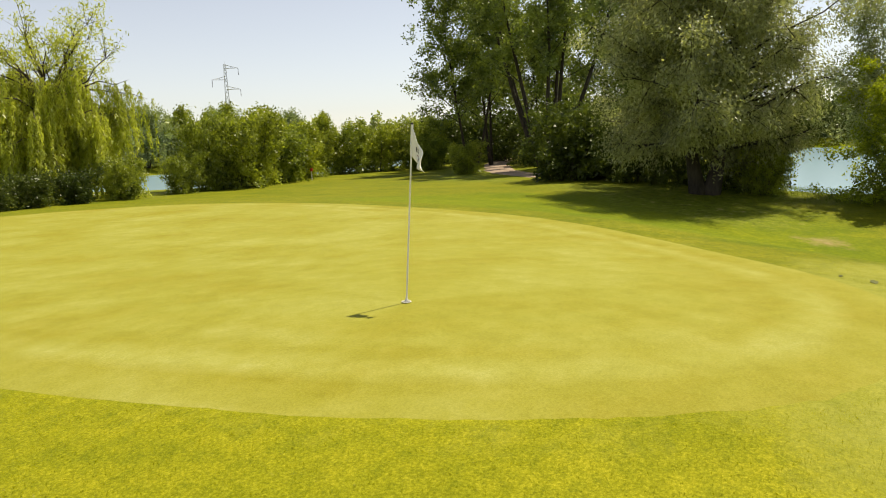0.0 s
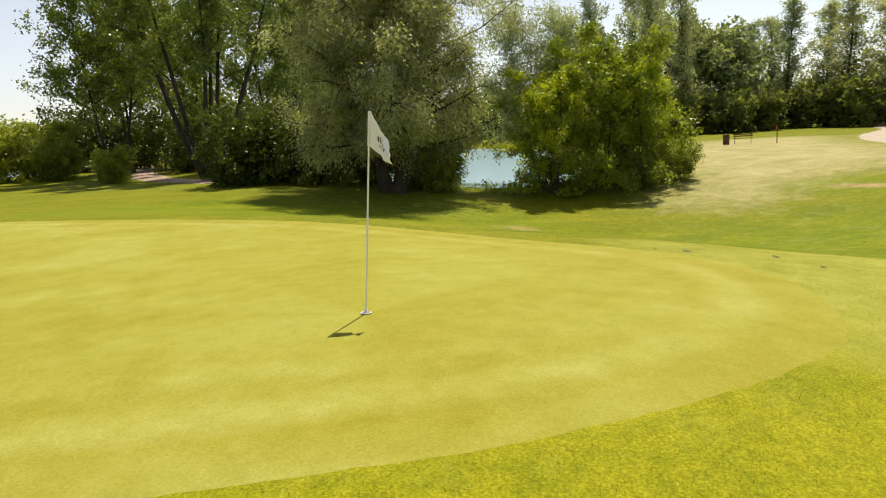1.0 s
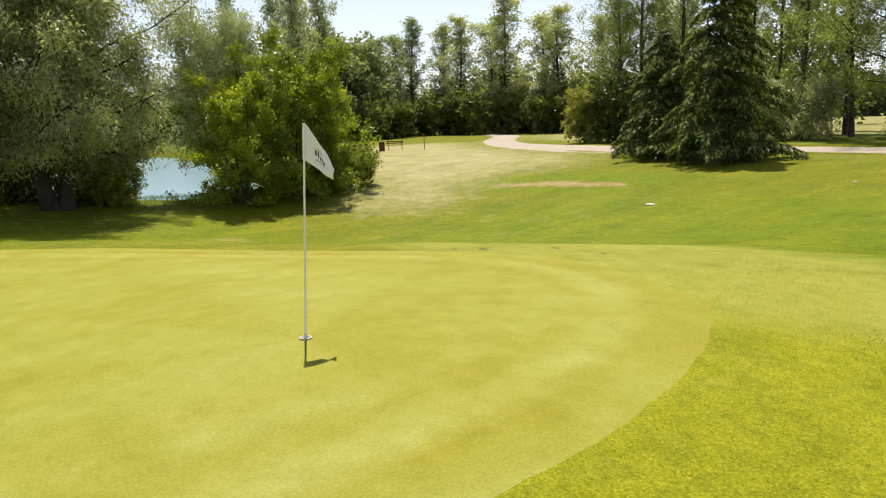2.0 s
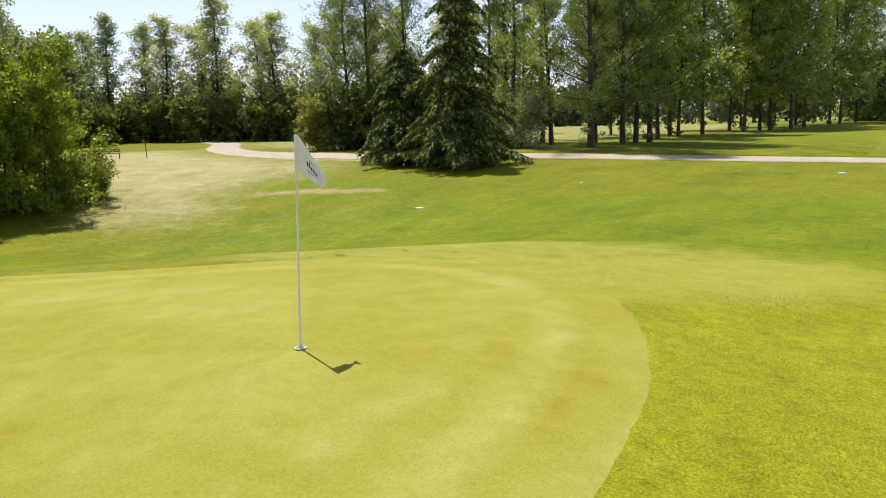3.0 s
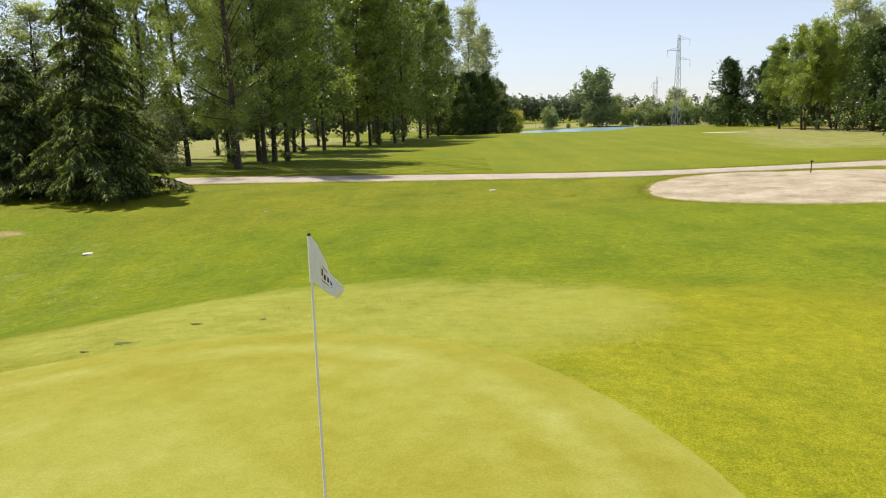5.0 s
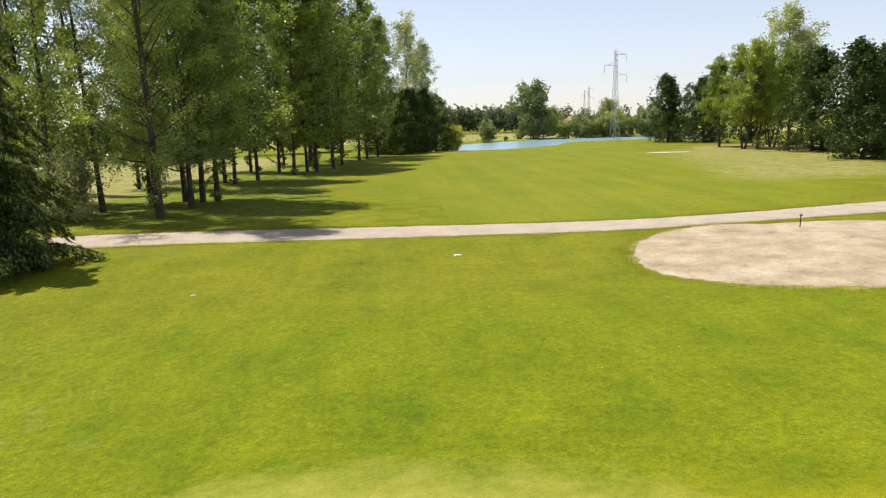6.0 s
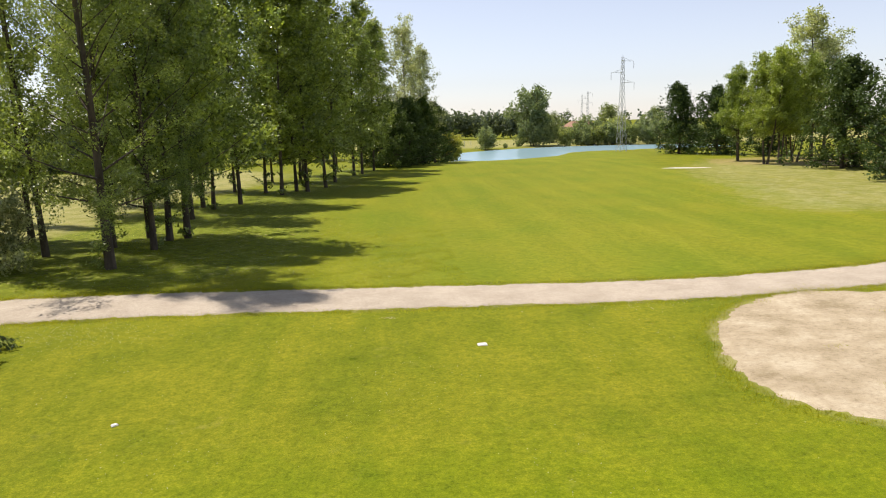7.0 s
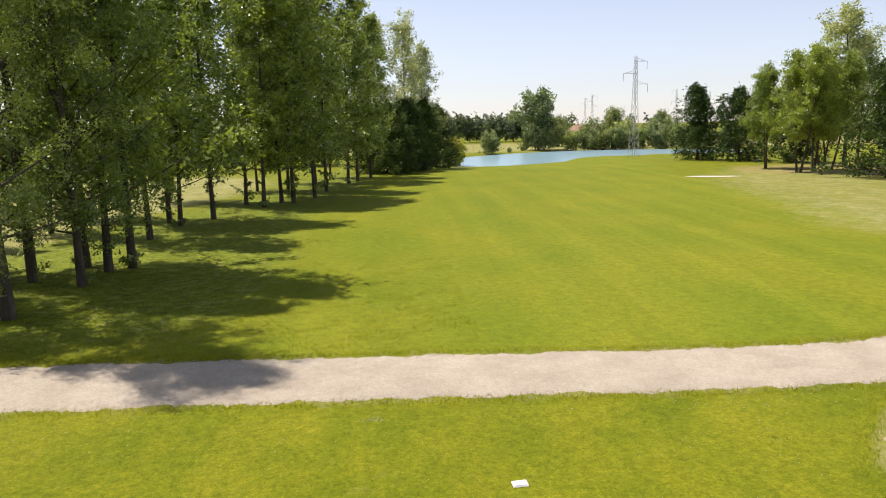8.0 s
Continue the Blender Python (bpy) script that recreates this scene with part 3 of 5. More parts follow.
def ribbon(name, line, half, mat, seed, label, flare=0.0):
    line = smooth_line([tuple(p) for p in line], 10)
    d = np.gradient(line, axis=0)
    side = np.stack([-d[:, 1], d[:, 0]], 1) / np.linalg.norm(d, axis=1, keepdims=True)
    rows, across = [], np.array([-1.0, -0.97, -0.5, 0, 0.5, 0.97, 1.0])
    for a in across:
        off = half * (1 + flare * hump(line[:, 0], line[:, 1], -33, 35, 10, 12)) * a + (0.13 * lumps(line[:, 0], line[:, 1], 0.9, seed + np.sign(a)) + 0.10 * lumps(line[:, 0], line[:, 1], 0.31, seed + 2 * np.sign(a)) + 0.10 * lumps(line[:, 0], line[:, 1], 0.083, seed + 3)) * a**3
        p = line + side * off[:, None]
        z = land(p[:, 0], p[:, 1]) + (0.004 + 0.03 * (1 - a * a) if abs(a) < 1 else -0.02)
        rows.append(np.column_stack([p, z]))
    n = len(line)
    i, j = np.meshgrid(np.arange(len(across) - 1), np.arange(n - 1), indexing="ij")
    f = np.stack([i * n + j, (i + 1) * n + j, (i + 1) * n + j + 1, i * n + j + 1], -1).reshape(-1, 4)
    me = smooth(mesh_of(name, np.concatenate(rows), f[:, ::-1], mat))
    return tagged(new(name, me), label, "path", kind="structure")


ribbon("path", TRACK_LINE, 1.66, m_path, 0.4, "pale gravel cart track with ragged grassy edges", 0.6)
ribbon("lane", LANE_LINE, 1.3, m_lane, 1.7, "narrow bare earth lane running into the trees")


def sheet(name, loop, level, label):
    c = loop.mean(0)
    v = [(*p, level) for p in c + (loop - c) * 1.03]
    me = bpy.data.meshes.new(name)
    me.from_pydata(v, [], [list(range(len(v)))])
    me.materials.append(m_water)
    tagged(new(name, me), label, "water", kind="structure")


sheet("water_west", WEST_LAKE, -2.0, "calm grey-blue lake water behind the trees")
sheet("water_south", SOUTH_LAKE, -2.05, "calm blue-green lake water beyond the shrubs")
sheet("water_north", POND, -2.2, "rippled blue pond at the end of the fairway")


def on_land(x, y, sink=0.05):
    return float(land(np.array([x]), np.array([y]))[0]) - sink


# ---- trees ----
def grow(seed, height, girth, base, limbs, reach, lift, curl, twigs, per, spread, size, width, mat, lean=(0, 0), stems=1, fan_out=0.0, hang=0.0, trunk_top=0.97, wander=0.03, fine=False, tiny=True, shoots=0, ivy=0, clump=0.0, bark=None):
    """A tree's trunk and crown: stems, limbs that leave them at the golden angle, twigs along the limbs, leaves in tufts round the twigs.
    reach and lift: functions of the limb's place from the crown's foot (0) to its top (1), in metres and degrees."""
    rng = np.random.default_rng(seed)
    lines, at, way = [], [], []
    for k in range(stems):
        a = 2 * np.pi * k / stems + rng.uniform(0, 1)
        out = np.array([np.cos(a), np.sin(a), 0]) * (fan_out * rng.uniform(0.5, 1.2) if stems > 1 else 0)
        top = height * (rng.uniform(0.82, 1.0) if stems > 1 else 1.0)
        s = np.linspace(0, 1, 9)[:, None]
        body = s * [lean[0], lean[1], 0] + out * s**0.8 + np.array([0, 0, 1.0]) * (s * top * trunk_top - 0.2) + np.cumsum(rng.normal(0, wander * height / 9, (9, 3)) * [1, 1, 0], 0) * s
        if stems > 1:
            body += [0.25 * np.cos(a), 0.25 * np.sin(a), 0]
        g = girth * (0.75 if stems > 1 else 1)
        lines.append((body, g * (1 - 0.93 * s[:, 0]) ** 0.85 * np.where(s[:, 0] < 0.01, 1.35, 1), 8))
        for n in range(limbs):
            f = np.clip((n + rng.uniform(0, 1)) / limbs, 0, 1)
            h = (base + (top * trunk_top - base) * f) / (top * trunk_top)
            p0 = np.array([np.interp(h, s[:, 0], body[:, c]) for c in range(3)])
            az = 2.39996 * n + rng.uniform(-0.5, 0.5) + k * 1.3
            el = radians(lift(f) + rng.uniform(-9, 9))
            long = reach(f) * rng.uniform(0.45, 1.22)
            d = np.array([np.cos(az) * np.cos(el), np.sin(az) * np.cos(el), np.sin(el)])
            q = np.linspace(0, 1, 4)[:, None]
            limb = p0 + d * q * long + np.array([0, 0, curl]) * q**2 * long + rng.normal(0, 0.04 * long, (4, 3)) * q
            r0 = max(g * (1 - h) * 0.42, 0.012) * (0.6 + 0.4 * min(long / 3, 1))
            lines.append((limb, r0 * (1 - 0.85 * q[:, 0]), 4))
            knots = np.clip(np.array([0.42, 0.72, 1.0]) + rng.normal(0, 0.09, 3), 0.2, 1.0)
            for _ in range(twigs):
                u = min(knots[rng.integers(0, 3)] + rng.normal(0, 0.05), 1.0) if rng.random() < clump else rng.uniform(0.22, 1.0)
                b = np.array([np.interp(u, q[:, 0], limb[:, c]) for c in range(3)])
                e = d * 0.5 + rng.normal(0, 0.6, 3) + [0, 0, curl * 0.4 - hang]
                e = e / np.linalg.norm(e)
                tl = long * rng.uniform(0.12, 0.30) + 0.22
                if fine:
                    lines.append(((b, b + e * tl * 0.5, b + e * tl + [0, 0, -hang * tl * 0.3]), (r0 * 0.3, r0 * 0.2, 0.004), 3))
                c = rng.uniform(0.3, 1.1, (per, 1))
                tuft = b + e * tl * c + rng.normal(0, spread, (per, 3))
                at.append(tuft)
                way.append(rng.normal(0, 1, (per, 3)) + e * 0.8 + [0, 0, -hang * 2])
        for n in range(shoots):
            h = rng.uniform(0.03, 1.05) * base / (top * trunk_top)
            p0 = np.array([np.interp(h, s[:, 0], body[:, c]) for c in range(3)])
            az = rng.uniform(0, 2 * np.pi)
            e = np.array([np.cos(az), np.sin(az), rng.uniform(0.1, 1.1)]) * rng.uniform(0.3, 1.0)
            lines.append(((p0, p0 + e * 0.5, p0 + e), (0.012, 0.009, 0.004), 3))
            at.append(p0 + e * rng.uniform(0.3, 1.1, (per, 1)) + rng.normal(0, 0.11, (per, 3)))
            way.append(rng.normal(0, 1, (per, 3)) + [0, 0, 0.2])
    at, way = np.concatenate(at), np.concatenate(way)
    keep = at[:, 2] > 0.08
    made = [tubes("trunk", lines, bark or m_bark), leaves("crown", at[keep], way[keep], size, width, rng, mat, tiny=tiny)]
    if ivy:
        h = rng.uniform(0, 1, ivy) ** 1.25 * 0.74
        a = rng.uniform(0, 2 * np.pi, ivy)
        r = (0.30 + 0.55 * (1 - h) * (0.6 + 0.4 * np.sin(17 * h + seed))) * rng.uniform(0.5, 1.1, ivy)
        mid = np.stack([np.interp(h, s[:, 0], body[:, c]) for c in range(3)], 1)
        ring = np.column_stack([np.cos(a), np.sin(a), np.zeros(ivy)])
        made.append(leaves("ivy", mid + ring * r[:, None], ring + rng.normal(0, 0.6, (ivy, 3)) - [0, 0, 0.6], size, width, rng, l_dark, tiny=tiny))
    return made


def conifer(seed, height, radius, boughs, per=20, size=0.17, base=0.15, power=0.8, droop=0.42):
    """A cedar: boughs all the way up, each rising and then drooping, with side sprays that hang and end in pale young tips."""
    rng = np.random.default_rng(seed)
    body = np.linspace((0, 0, -0.2), (0.1, 0.05, height), 8)
    lines, at, way, young = [(body, np.linspace(0.018 * height + 0.03, 0.01, 8), 8)], [], [], []
    for n in range(boughs):
        f = min(((n + 0.5) / boughs) ** 1.15, 0.985)
        h = max(base, round((base + (height - base) * f) / 0.62) * 0.62 * (1 if f < 0.8 else 0) + (base + (height - base) * f) * (0 if f < 0.8 else 1) + rng.normal(0, 0.10))
        long = (radius * (1 - f) ** power + 0.12) * rng.choice([0.62, 0.85, 1.0, 1.12]) * rng.uniform(0.9, 1.1)
        az = 2.39996 * n + rng.uniform(-0.35, 0.35)
        d = np.array([np.cos(az), np.sin(az), 0])
        across = np.array([-d[1], d[0], 0])
        q = np.linspace(0, 1, 6)[:, None]
        sag = min(droop * rng.uniform(0.7, 1.3) + 0.16, 0.25 + 0.8 * h / long)
        bough = np.array([0, 0, h]) + d * q * long + np.array([0, 0, 1]) * (0.34 * q - sag * q**2.2) * long + across * q**2 * rng.normal(0, 0.10) * long
        lines.append((bough, 0.010 + 0.024 * (1 - f) * (1 - q[:, 0]), 4))
        for side in (-1, 1):
            for u in np.linspace(0.10, 1.0, int(4 + 4.2 * long)):
                u = min(u + rng.normal(0, 0.03), 1.0)
                b = np.array([np.interp(u, q[:, 0], bough[:, c]) for c in range(3)])
                reach = (0.34 * long * (1.15 - u) + 0.16) * rng.uniform(0.65, 1.2)
                e = across * side * (0.95 - 0.5 * u) + d * (0.35 + 0.5 * u) + rng.normal(0, 0.12, 3) * [1, 1, 0.5]
                m = int(per * (0.5 + reach))
                c = rng.uniform(0, 1, m)
                hang = rng.uniform(0, 1, m) ** 2 * (0.12 + 0.09 * long)
                at.append(b + e * (c * reach)[:, None] - np.array([0, 0, 1]) * (0.42 * c**2 * reach + hang)[:, None] + rng.normal(0, 0.025, (m, 3)))
                way.append(e * 0.8 + across * side * rng.uniform(-0.4, 0.6, (m, 1)) + np.array([0, 0, -0.75]) + rng.normal(0, 0.3, (m, 3)))
                young.append((c > 0.45) & (hang < 0.07) & (rng.random(m) < 0.35 + 0.5 * u))
    at, way, young = np.concatenate(at), np.concatenate(way), np.concatenate(young)
    keep = at[:, 2] > 0.04
    return tubes("trunk", lines, m_bark), leaves("crown", at[keep], way[keep], size, 0.16, rng, l_spruce, tiny=True, extra=(l_shoot, young[keep]))


def weeping(seed, height, radius):
    """A weeping willow: arching limbs, curtains of hanging switches, a fan of nearly bare tops."""
    rng = np.random.default_rng(seed)
    lines = [(np.array([(0, 0, -0.2), (0.1, 0, 1.5), (0.0, 0.15, 3.0), (0.1, 0.1, height * 0.62)]), (0.5, 0.42, 0.36, 0.1), 10)]
    at, way = [], []
    for n in range(52):
        az, h0 = 2.39996 * n, rng.uniform(1.6, height * 0.62)
        long, el = radius * rng.uniform(0.45, 1.05), radians(rng.uniform(12, 58))
        q = np.linspace(0, 1, 7)[:, None]
        d = np.array([np.cos(az) * np.cos(el), np.sin(az) * np.cos(el), np.sin(el)])
        limb = np.array([0, 0, h0]) + d * q * long + np.array([0, 0, -0.35]) * q**2 * long + rng.normal(0, 0.12, (7, 3)) * q
        lines.append((limb, 0.10 * (1 - 0.9 * q[:, 0]), 6))
        if n % 3 == 0:
            root = np.array([0, 0, height * rng.uniform(0.4, 0.6)])
            up = root + np.linspace(0, 1, 6)[:, None] * [np.cos(az) * rng.uniform(1.5, 4.2), np.sin(az) * rng.uniform(1.5, 4.2), rng.uniform(0.26, 0.38) * height] + rng.normal(0, 0.14, (6, 3))
            lines.append((up, np.linspace(0.08, 0.012, 6), 5))
            for _ in range(16):
                b = up[rng.integers(2, 6)]
                tip = b + rng.normal(0, 0.6, 3) + [np.cos(az) * 0.3, np.sin(az) * 0.3, 0.75]
                lines.append(((b, (b + tip) / 2 + rng.normal(0, 0.08, 3), tip), (0.022, 0.014, 0.006), 3))
                m = int(rng.uniform(4, 40))
                at.append(tip + rng.normal(0, 0.2, (m, 3)))
                way.append(rng.normal(0, 1, (m, 3)))
        for _ in range(34):
            u = rng.uniform(0.2, 1.0)
            b = np.array([np.interp(u, q[:, 0], limb[:, c]) for c in range(3)]) + rng.normal(0, 0.25, 3)
            drop = min(rng.uniform(1.2, 4.4), b[2] - 0.1)
            if drop < 0.4:
                continue
            sway = rng.normal(0, 0.2, 2)
            m = int(drop * 26)
            c = rng.uniform(0, 1, m)
            at.append(np.stack([b[0] + sway[0] * c + d[0] * 0.4 * np.sqrt(c), b[1] + sway[1] * c + d[1] * 0.4 * np.sqrt(c), b[2] - drop * c], 1) + rng.normal(0, 0.055, (m, 3)))
            way.append(np.column_stack([rng.normal(0, 0.55, (m, 2)), -np.ones(m)]))
            lines.append(((b, b + [sway[0] * 0.6, sway[1] * 0.6, -drop * 0.6]), (0.008, 0.004), 3))
    return tubes("trunk", lines, m_bark), leaves("crown", np.concatenate(at), np.concatenate(way), 0.24, 0.15, rng, l_weeping, tiny=True)


def plant(name, makes, spots_at, label, category, group="", own_labels=None):
    """Trees at rows of (x, y, scale[, stretch upward[, turn]]); each mesh pair is built once and shared."""
    first = {}
    rng = random.Random(name)
    for n, (px, py, size, *more) in enumerate(spots_at):
        tall = size * (more[0] if more else 1)
        turn = more[1] if len(more) > 1 else rng.uniform(0, 360)
        m = pose(px, py, on_land(px, py), rng.uniform(-1.8, 1.8), rng.uniform(-1.8, 1.8), turn) @ Matrix.Diagonal((size, size, tall, 1))
        k = n % len(makes)
        if k in first:
            ob = copy_thing(first[k], m)
            ob.matrix_basis = m
        else:
            ob = first[k] = thing(name, label, category, m, group)
            part("trunk", makes[k][0], ob)
            part("crown", makes[k][1], ob)
            if len(makes[k]) > 2:
                part("ivy", makes[k][2], ob, "dark ivy climbing the trunk")
        ob["label"] = label


POPLAR = [grow(11 + k, 21.5, 0.15, 2.8, 50, lambda f: 4.6 * (0.75 + 0.5 * f) * (1 - f) ** 0.6 + 0.4, lambda f: 22 + 42 * f, 0.16, 9, 27, 0.22, 0.235, 0.40, l_poplar, shoots=(3, 1, 6)[k], wander=0.045, clump=0.6) for k in range(3)]
ROW = [(-13.4, 41.4, 1.36, 0.86), (-15.7, 48, 1.1, 1.0), (-17, 50.8, 0.986, 0.95), (-13.1, 46.8, 1.1, 1.0), (-14.9, 51.8, 1.15, 1.0), (-13.3, 50.3, 1.15, 1.0), (-12.5, 51.2, 1.2, 0.97), (-15, 61.6, 1.18, 0.94), (-16.2, 69.7, 1.1, 0.88), (-14.9, 67.9, 1.04, 0.82), (-13.4, 71.4, 1.16, 0.94), (-12.9, 81.5, 1.1, 0.88), (-10.9, 79.1, 1.18, 0.82), (-9.9, 82.6, 1.1, 0.94), (-8.7, 82, 1.16, 0.88), (-9.6, 88, 1.16, 0.82), (-7.2, 86.2, 1.18, 0.94), (-6.7, 93.2, 1.16, 0.88), (-5, 104, 1.16, 0.82), (-4, 107, 1.14, 0.94), (-2.5, 113, 1.1, 0.88), (-8.5, 100, 1.1, 0.82), (-11, 95, 1.1, 0.94)]
NEAR = [grow(21 + k, 21.5, 0.15, 2.3, 58, lambda f: 5.0 * (0.75 + 0.5 * f) * (1 - f) ** 0.7 + 0.4, lambda f: 8 + 36 * min(f * 4, 1) + 22 * f, 0.12, 10, 60, 0.17, 0.104, 0.42, l_poplar, shoots=(3, 6)[k], wander=0.045, clump=0.75) for k in range(2)]
FINE = [grow(23, 21.5, 0.15, 2.1, 58, lambda f: 5.0 * (0.75 + 0.5 * f) * (1 - f) ** 0.7 + 0.4, lambda f: 6 + 38 * min(f * 4, 1) + 22 * f, 0.10, 10, 130, 0.16, 0.074, 0.42, l_poplar, shoots=3, wander=0.045, clump=0.75)]
plant("poplar_tree", FINE, ROW[:1] + ROW[3:4], "tall leafy poplar with a bare grey lower trunk beside the fairway", "tree", "poplars along the fairway")
plant("poplar_tree", NEAR, ROW[1:3] + ROW[4:6], "tall leafy poplar with a bare grey lower trunk beside the fairway", "tree", "poplars along the fairway")
plant("poplar_tree", POPLAR, ROW[6:], "tall leafy poplar with a bare grey lower trunk beside the fairway", "tree", "poplars along the fairway")
BACK = [(-23, 66, 0.95), (-24, 74, 0.9), (-16.5, 84, 0.95), (-21, 86, 0.9), (-14.5, 96, 0.95), (-12, 106, 0.95), (-8, 114, 0.95)]
plant("poplar_tree", POPLAR, BACK, "tall slender poplar in the plantation behind the track", "tree", "poplars in the plantation")

OPEN = [grow(31 + k, 22.0, 0.25, 4.0, 30, lambda f: 4.0 * (0.6 + f) * (1 - f) ** 0.5 + 0.4, lambda f: 38 + 26 * f, 0.2, 8, 34, 0.28, 0.24, 0.40, l_silver, wander=0.06, fine=True, ivy=1200) for k in range(2)]
SLIM = [grow(36 + k, 22.0, 0.18, 2.8, 30, lambda f: 2.7 * (0.8 + 0.4 * f) * (1 - f) ** 0.5 + 0.4, lambda f: 42 + 24 * f, 0.2, 7, 40, 0.24, 0.18, 0.40, l_poplar, wander=0.04, fine=True) for k in range(2)]
plant("poplar_tree", SLIM, [(-22, 52, 0.95), (-24.5, 47.5, 0.88), (-25.6, 52.5, 1.05), (-30.5, 52.5, 1.0), (-27, 55, 1.0), (-29, 62, 1.0), (-19.8, 42.2, 0.95), (-18.2, 45.5, 0.9)], "slim airy poplar with upright branches behind the cedars", "tree", "airy poplars")
FARLINE = [(-118, 66, 1.39, 0.59), (-112, 66, 1.39, 0.59), (-104, 64, 1.36, 0.66), (-98, 67, 1.3, 0.64), (-91, 65, 1.39, 0.6), (-86, 69, 1.32, 0.59), (-80, 66, 1.43, 0.66), (-75, 70, 1.28, 0.59), (-70, 68, 1.39, 0.56), (-66, 72, 1.3, 0.54), (-61, 69, 1.21, 0.61), (-56, 72, 1.28, 0.59), (-50, 70, 1.28, 0.56), (-45, 73, 1.36, 0.54)]
plant("ivy_clad_poplar", OPEN, FARLINE, "tall thin poplar with ivy up its trunk in a far row", "tree", "far row of poplars")
plant("poplar_tree", NEAR, [(-35.4, 45.4, 1.15, 1.0), (-39.0, 46.5, 1.1, 0.95), (-32.8, 47.6, 1.1, 1.0)], "big open-crowned poplar at the bend of the track", "tree", "poplars at the bend")
SILVER = [grow(141 + k, 19.0, 0.2, 3.5, 36, lambda f: 4.6 * (0.7 + 0.7 * f) * (1 - f) ** 0.4 + 0.5, lambda f: 36 + 28 * f, 0.18, 8, 34, 0.26, 0.24, 0.40, l_silver, wander=0.06, fine=True, clump=0.5) for k in range(2)]
plant("silver_poplar", SILVER, [(-1.5, 126, 1.15), (2.5, 134, 1.2), (5.5, 141, 1.05)], "tall loose-crowned poplar behind dark conifers", "tree", "poplars behind the conifers")
plant("poplar_tree", OPEN, [(-74, 31, 1.0), (-81, 33, 1.1), (-86, 40, 1.0), (-90, 34, 1.05), (-97, 31, 1.0)], "tall pale poplar on the lake's far bank", "tree", "poplars by the lake")

ALDER = [grow(41 + k, 7.8, 0.08, 0.4, 15, lambda f: 3.2 * (1 - 0.5 * f), lambda f: -4 + 44 * f, 0.04, 9, 62, 0.16, 0.13, 0.45, l_alder, stems=4, fan_out=1.5, fine=True, clump=0.9) for k in range(2)]
plant("alder_tree", ALDER, [(-29.4, 9.0, 0.8), (-30.2, 11.8, 1.02), (-32.4, 14.4, 0.85)], "bright green many-stemmed alder on the lake bank", "tree", "alders on the bank")

LEAN = grow(51, 19.0, 0.20, 4.6, 28, lambda f: 5.8 * (1 - 0.6 * f), lambda f: 26 + 29 * f, 0.12, 9, 56, 0.26, 0.21, 0.42, l_lane, stems=2, fan_out=3.4, fine=True, bark=m_shaded_bark, clump=0.5)
plant("poplar_tree", [LEAN], [(-53.3, -21.6, 0.95), (-63.0, -23.5, 1.05), (-70, -20, 0.9), (-60.5, -9.5, 0.95), (-73, -9, 1.0), (-88, -9, 1.0)], "tall twin-stemmed poplar beside the lane", "tree", "trees by the lane")
VASE = grow(52, 19.0, 0.30, 7.0, 13, lambda f: 3.6 * (1 - 0.5 * f), lambda f: 30 + 30 * f, 0.12, 7, 64, 0.26, 0.19, 0.42, l_lane, stems=7, fan_out=5.4, fine=True, bark=m_shaded_bark, clump=0.5)
plant("multi_stemmed_tree", [VASE], [(-49.6, -13.4, 1.0)], "tall tree with many slim stems fanning from one base", "tree")

WILLOW = grow(61, 13.4, 0.48, 2.2, 40, lambda f: 6.7 * (1 - 0.45 * f), lambda f: 14 + 46 * f, -0.08, 16, 175, 0.29, 0.155, 0.21, l_willow, stems=2, fan_out=1.7, hang=0.4, fine=True, bark=m_shaded_bark)
plant("willow_tree", [WILLOW], [(-29.8, 0.6, 1.0, 1.0, 75)], "broad grey-green willow with a thick forked trunk", "tree")
SAPLING = grow(63, 10.5, 0.12, 2.0, 30, lambda f: 3.2 * (1 - 0.5 * f), lambda f: 25 + 40 * f, 0.02, 9, 64, 0.24, 0.14, 0.24, l_silver, stems=2, fan_out=1.2, hang=0.3, fine=True)
plant("willow_tree", [SAPLING], [(-32.3, 9.2, 1.0)], "slender silvery young willow behind the alders", "tree")
plant("weeping_willow", [weeping(71, 10.9, 5.9)], [(-22.6, -36.4, 1.0)], "yellow-green weeping willow with hanging switches and bare tops", "tree")

SHRUB = [grow(81 + k, 4.2, 0.05, 0.25, 12, lambda f: 2.0 * (1 - 0.4 * f), lambda f: 4 + 42 * f, 0.0, 6, 30, 0.17, 0.16, 0.44, l_shrub, stems=6, fan_out=2.0) for k in range(2)]
plant("shrub", SHRUB, [(-22.9, -31.2, 0.58), (-27.9, -31.4, 0.5, 1.2), (-30.8, -31.6, 0.8, 1.5), (-33.0, -31.2, 1.0, 1.15), (-35.4, -32.0, 1.12, 1.12), (-39.0, -32.6, 1.02), (-43.0, -34.2, 1.15), (-47.5, -35.5, 0.95), (-52, -34.5, 1.1), (-56, -33, 1.15), (-60, -30.5, 1.2), (-56, -27.5, 0.8), (-47.5, -19.8, 0.62), (-30.8, 3.2, 0.5), (-32.2, 2.2, 0.6), (-30.2, 15.6, 0.5), (-29.4, 13.4, 0.42)],
      "dense leafy green shrub at the lake's edge", "shrub", "lakeside shrubs")
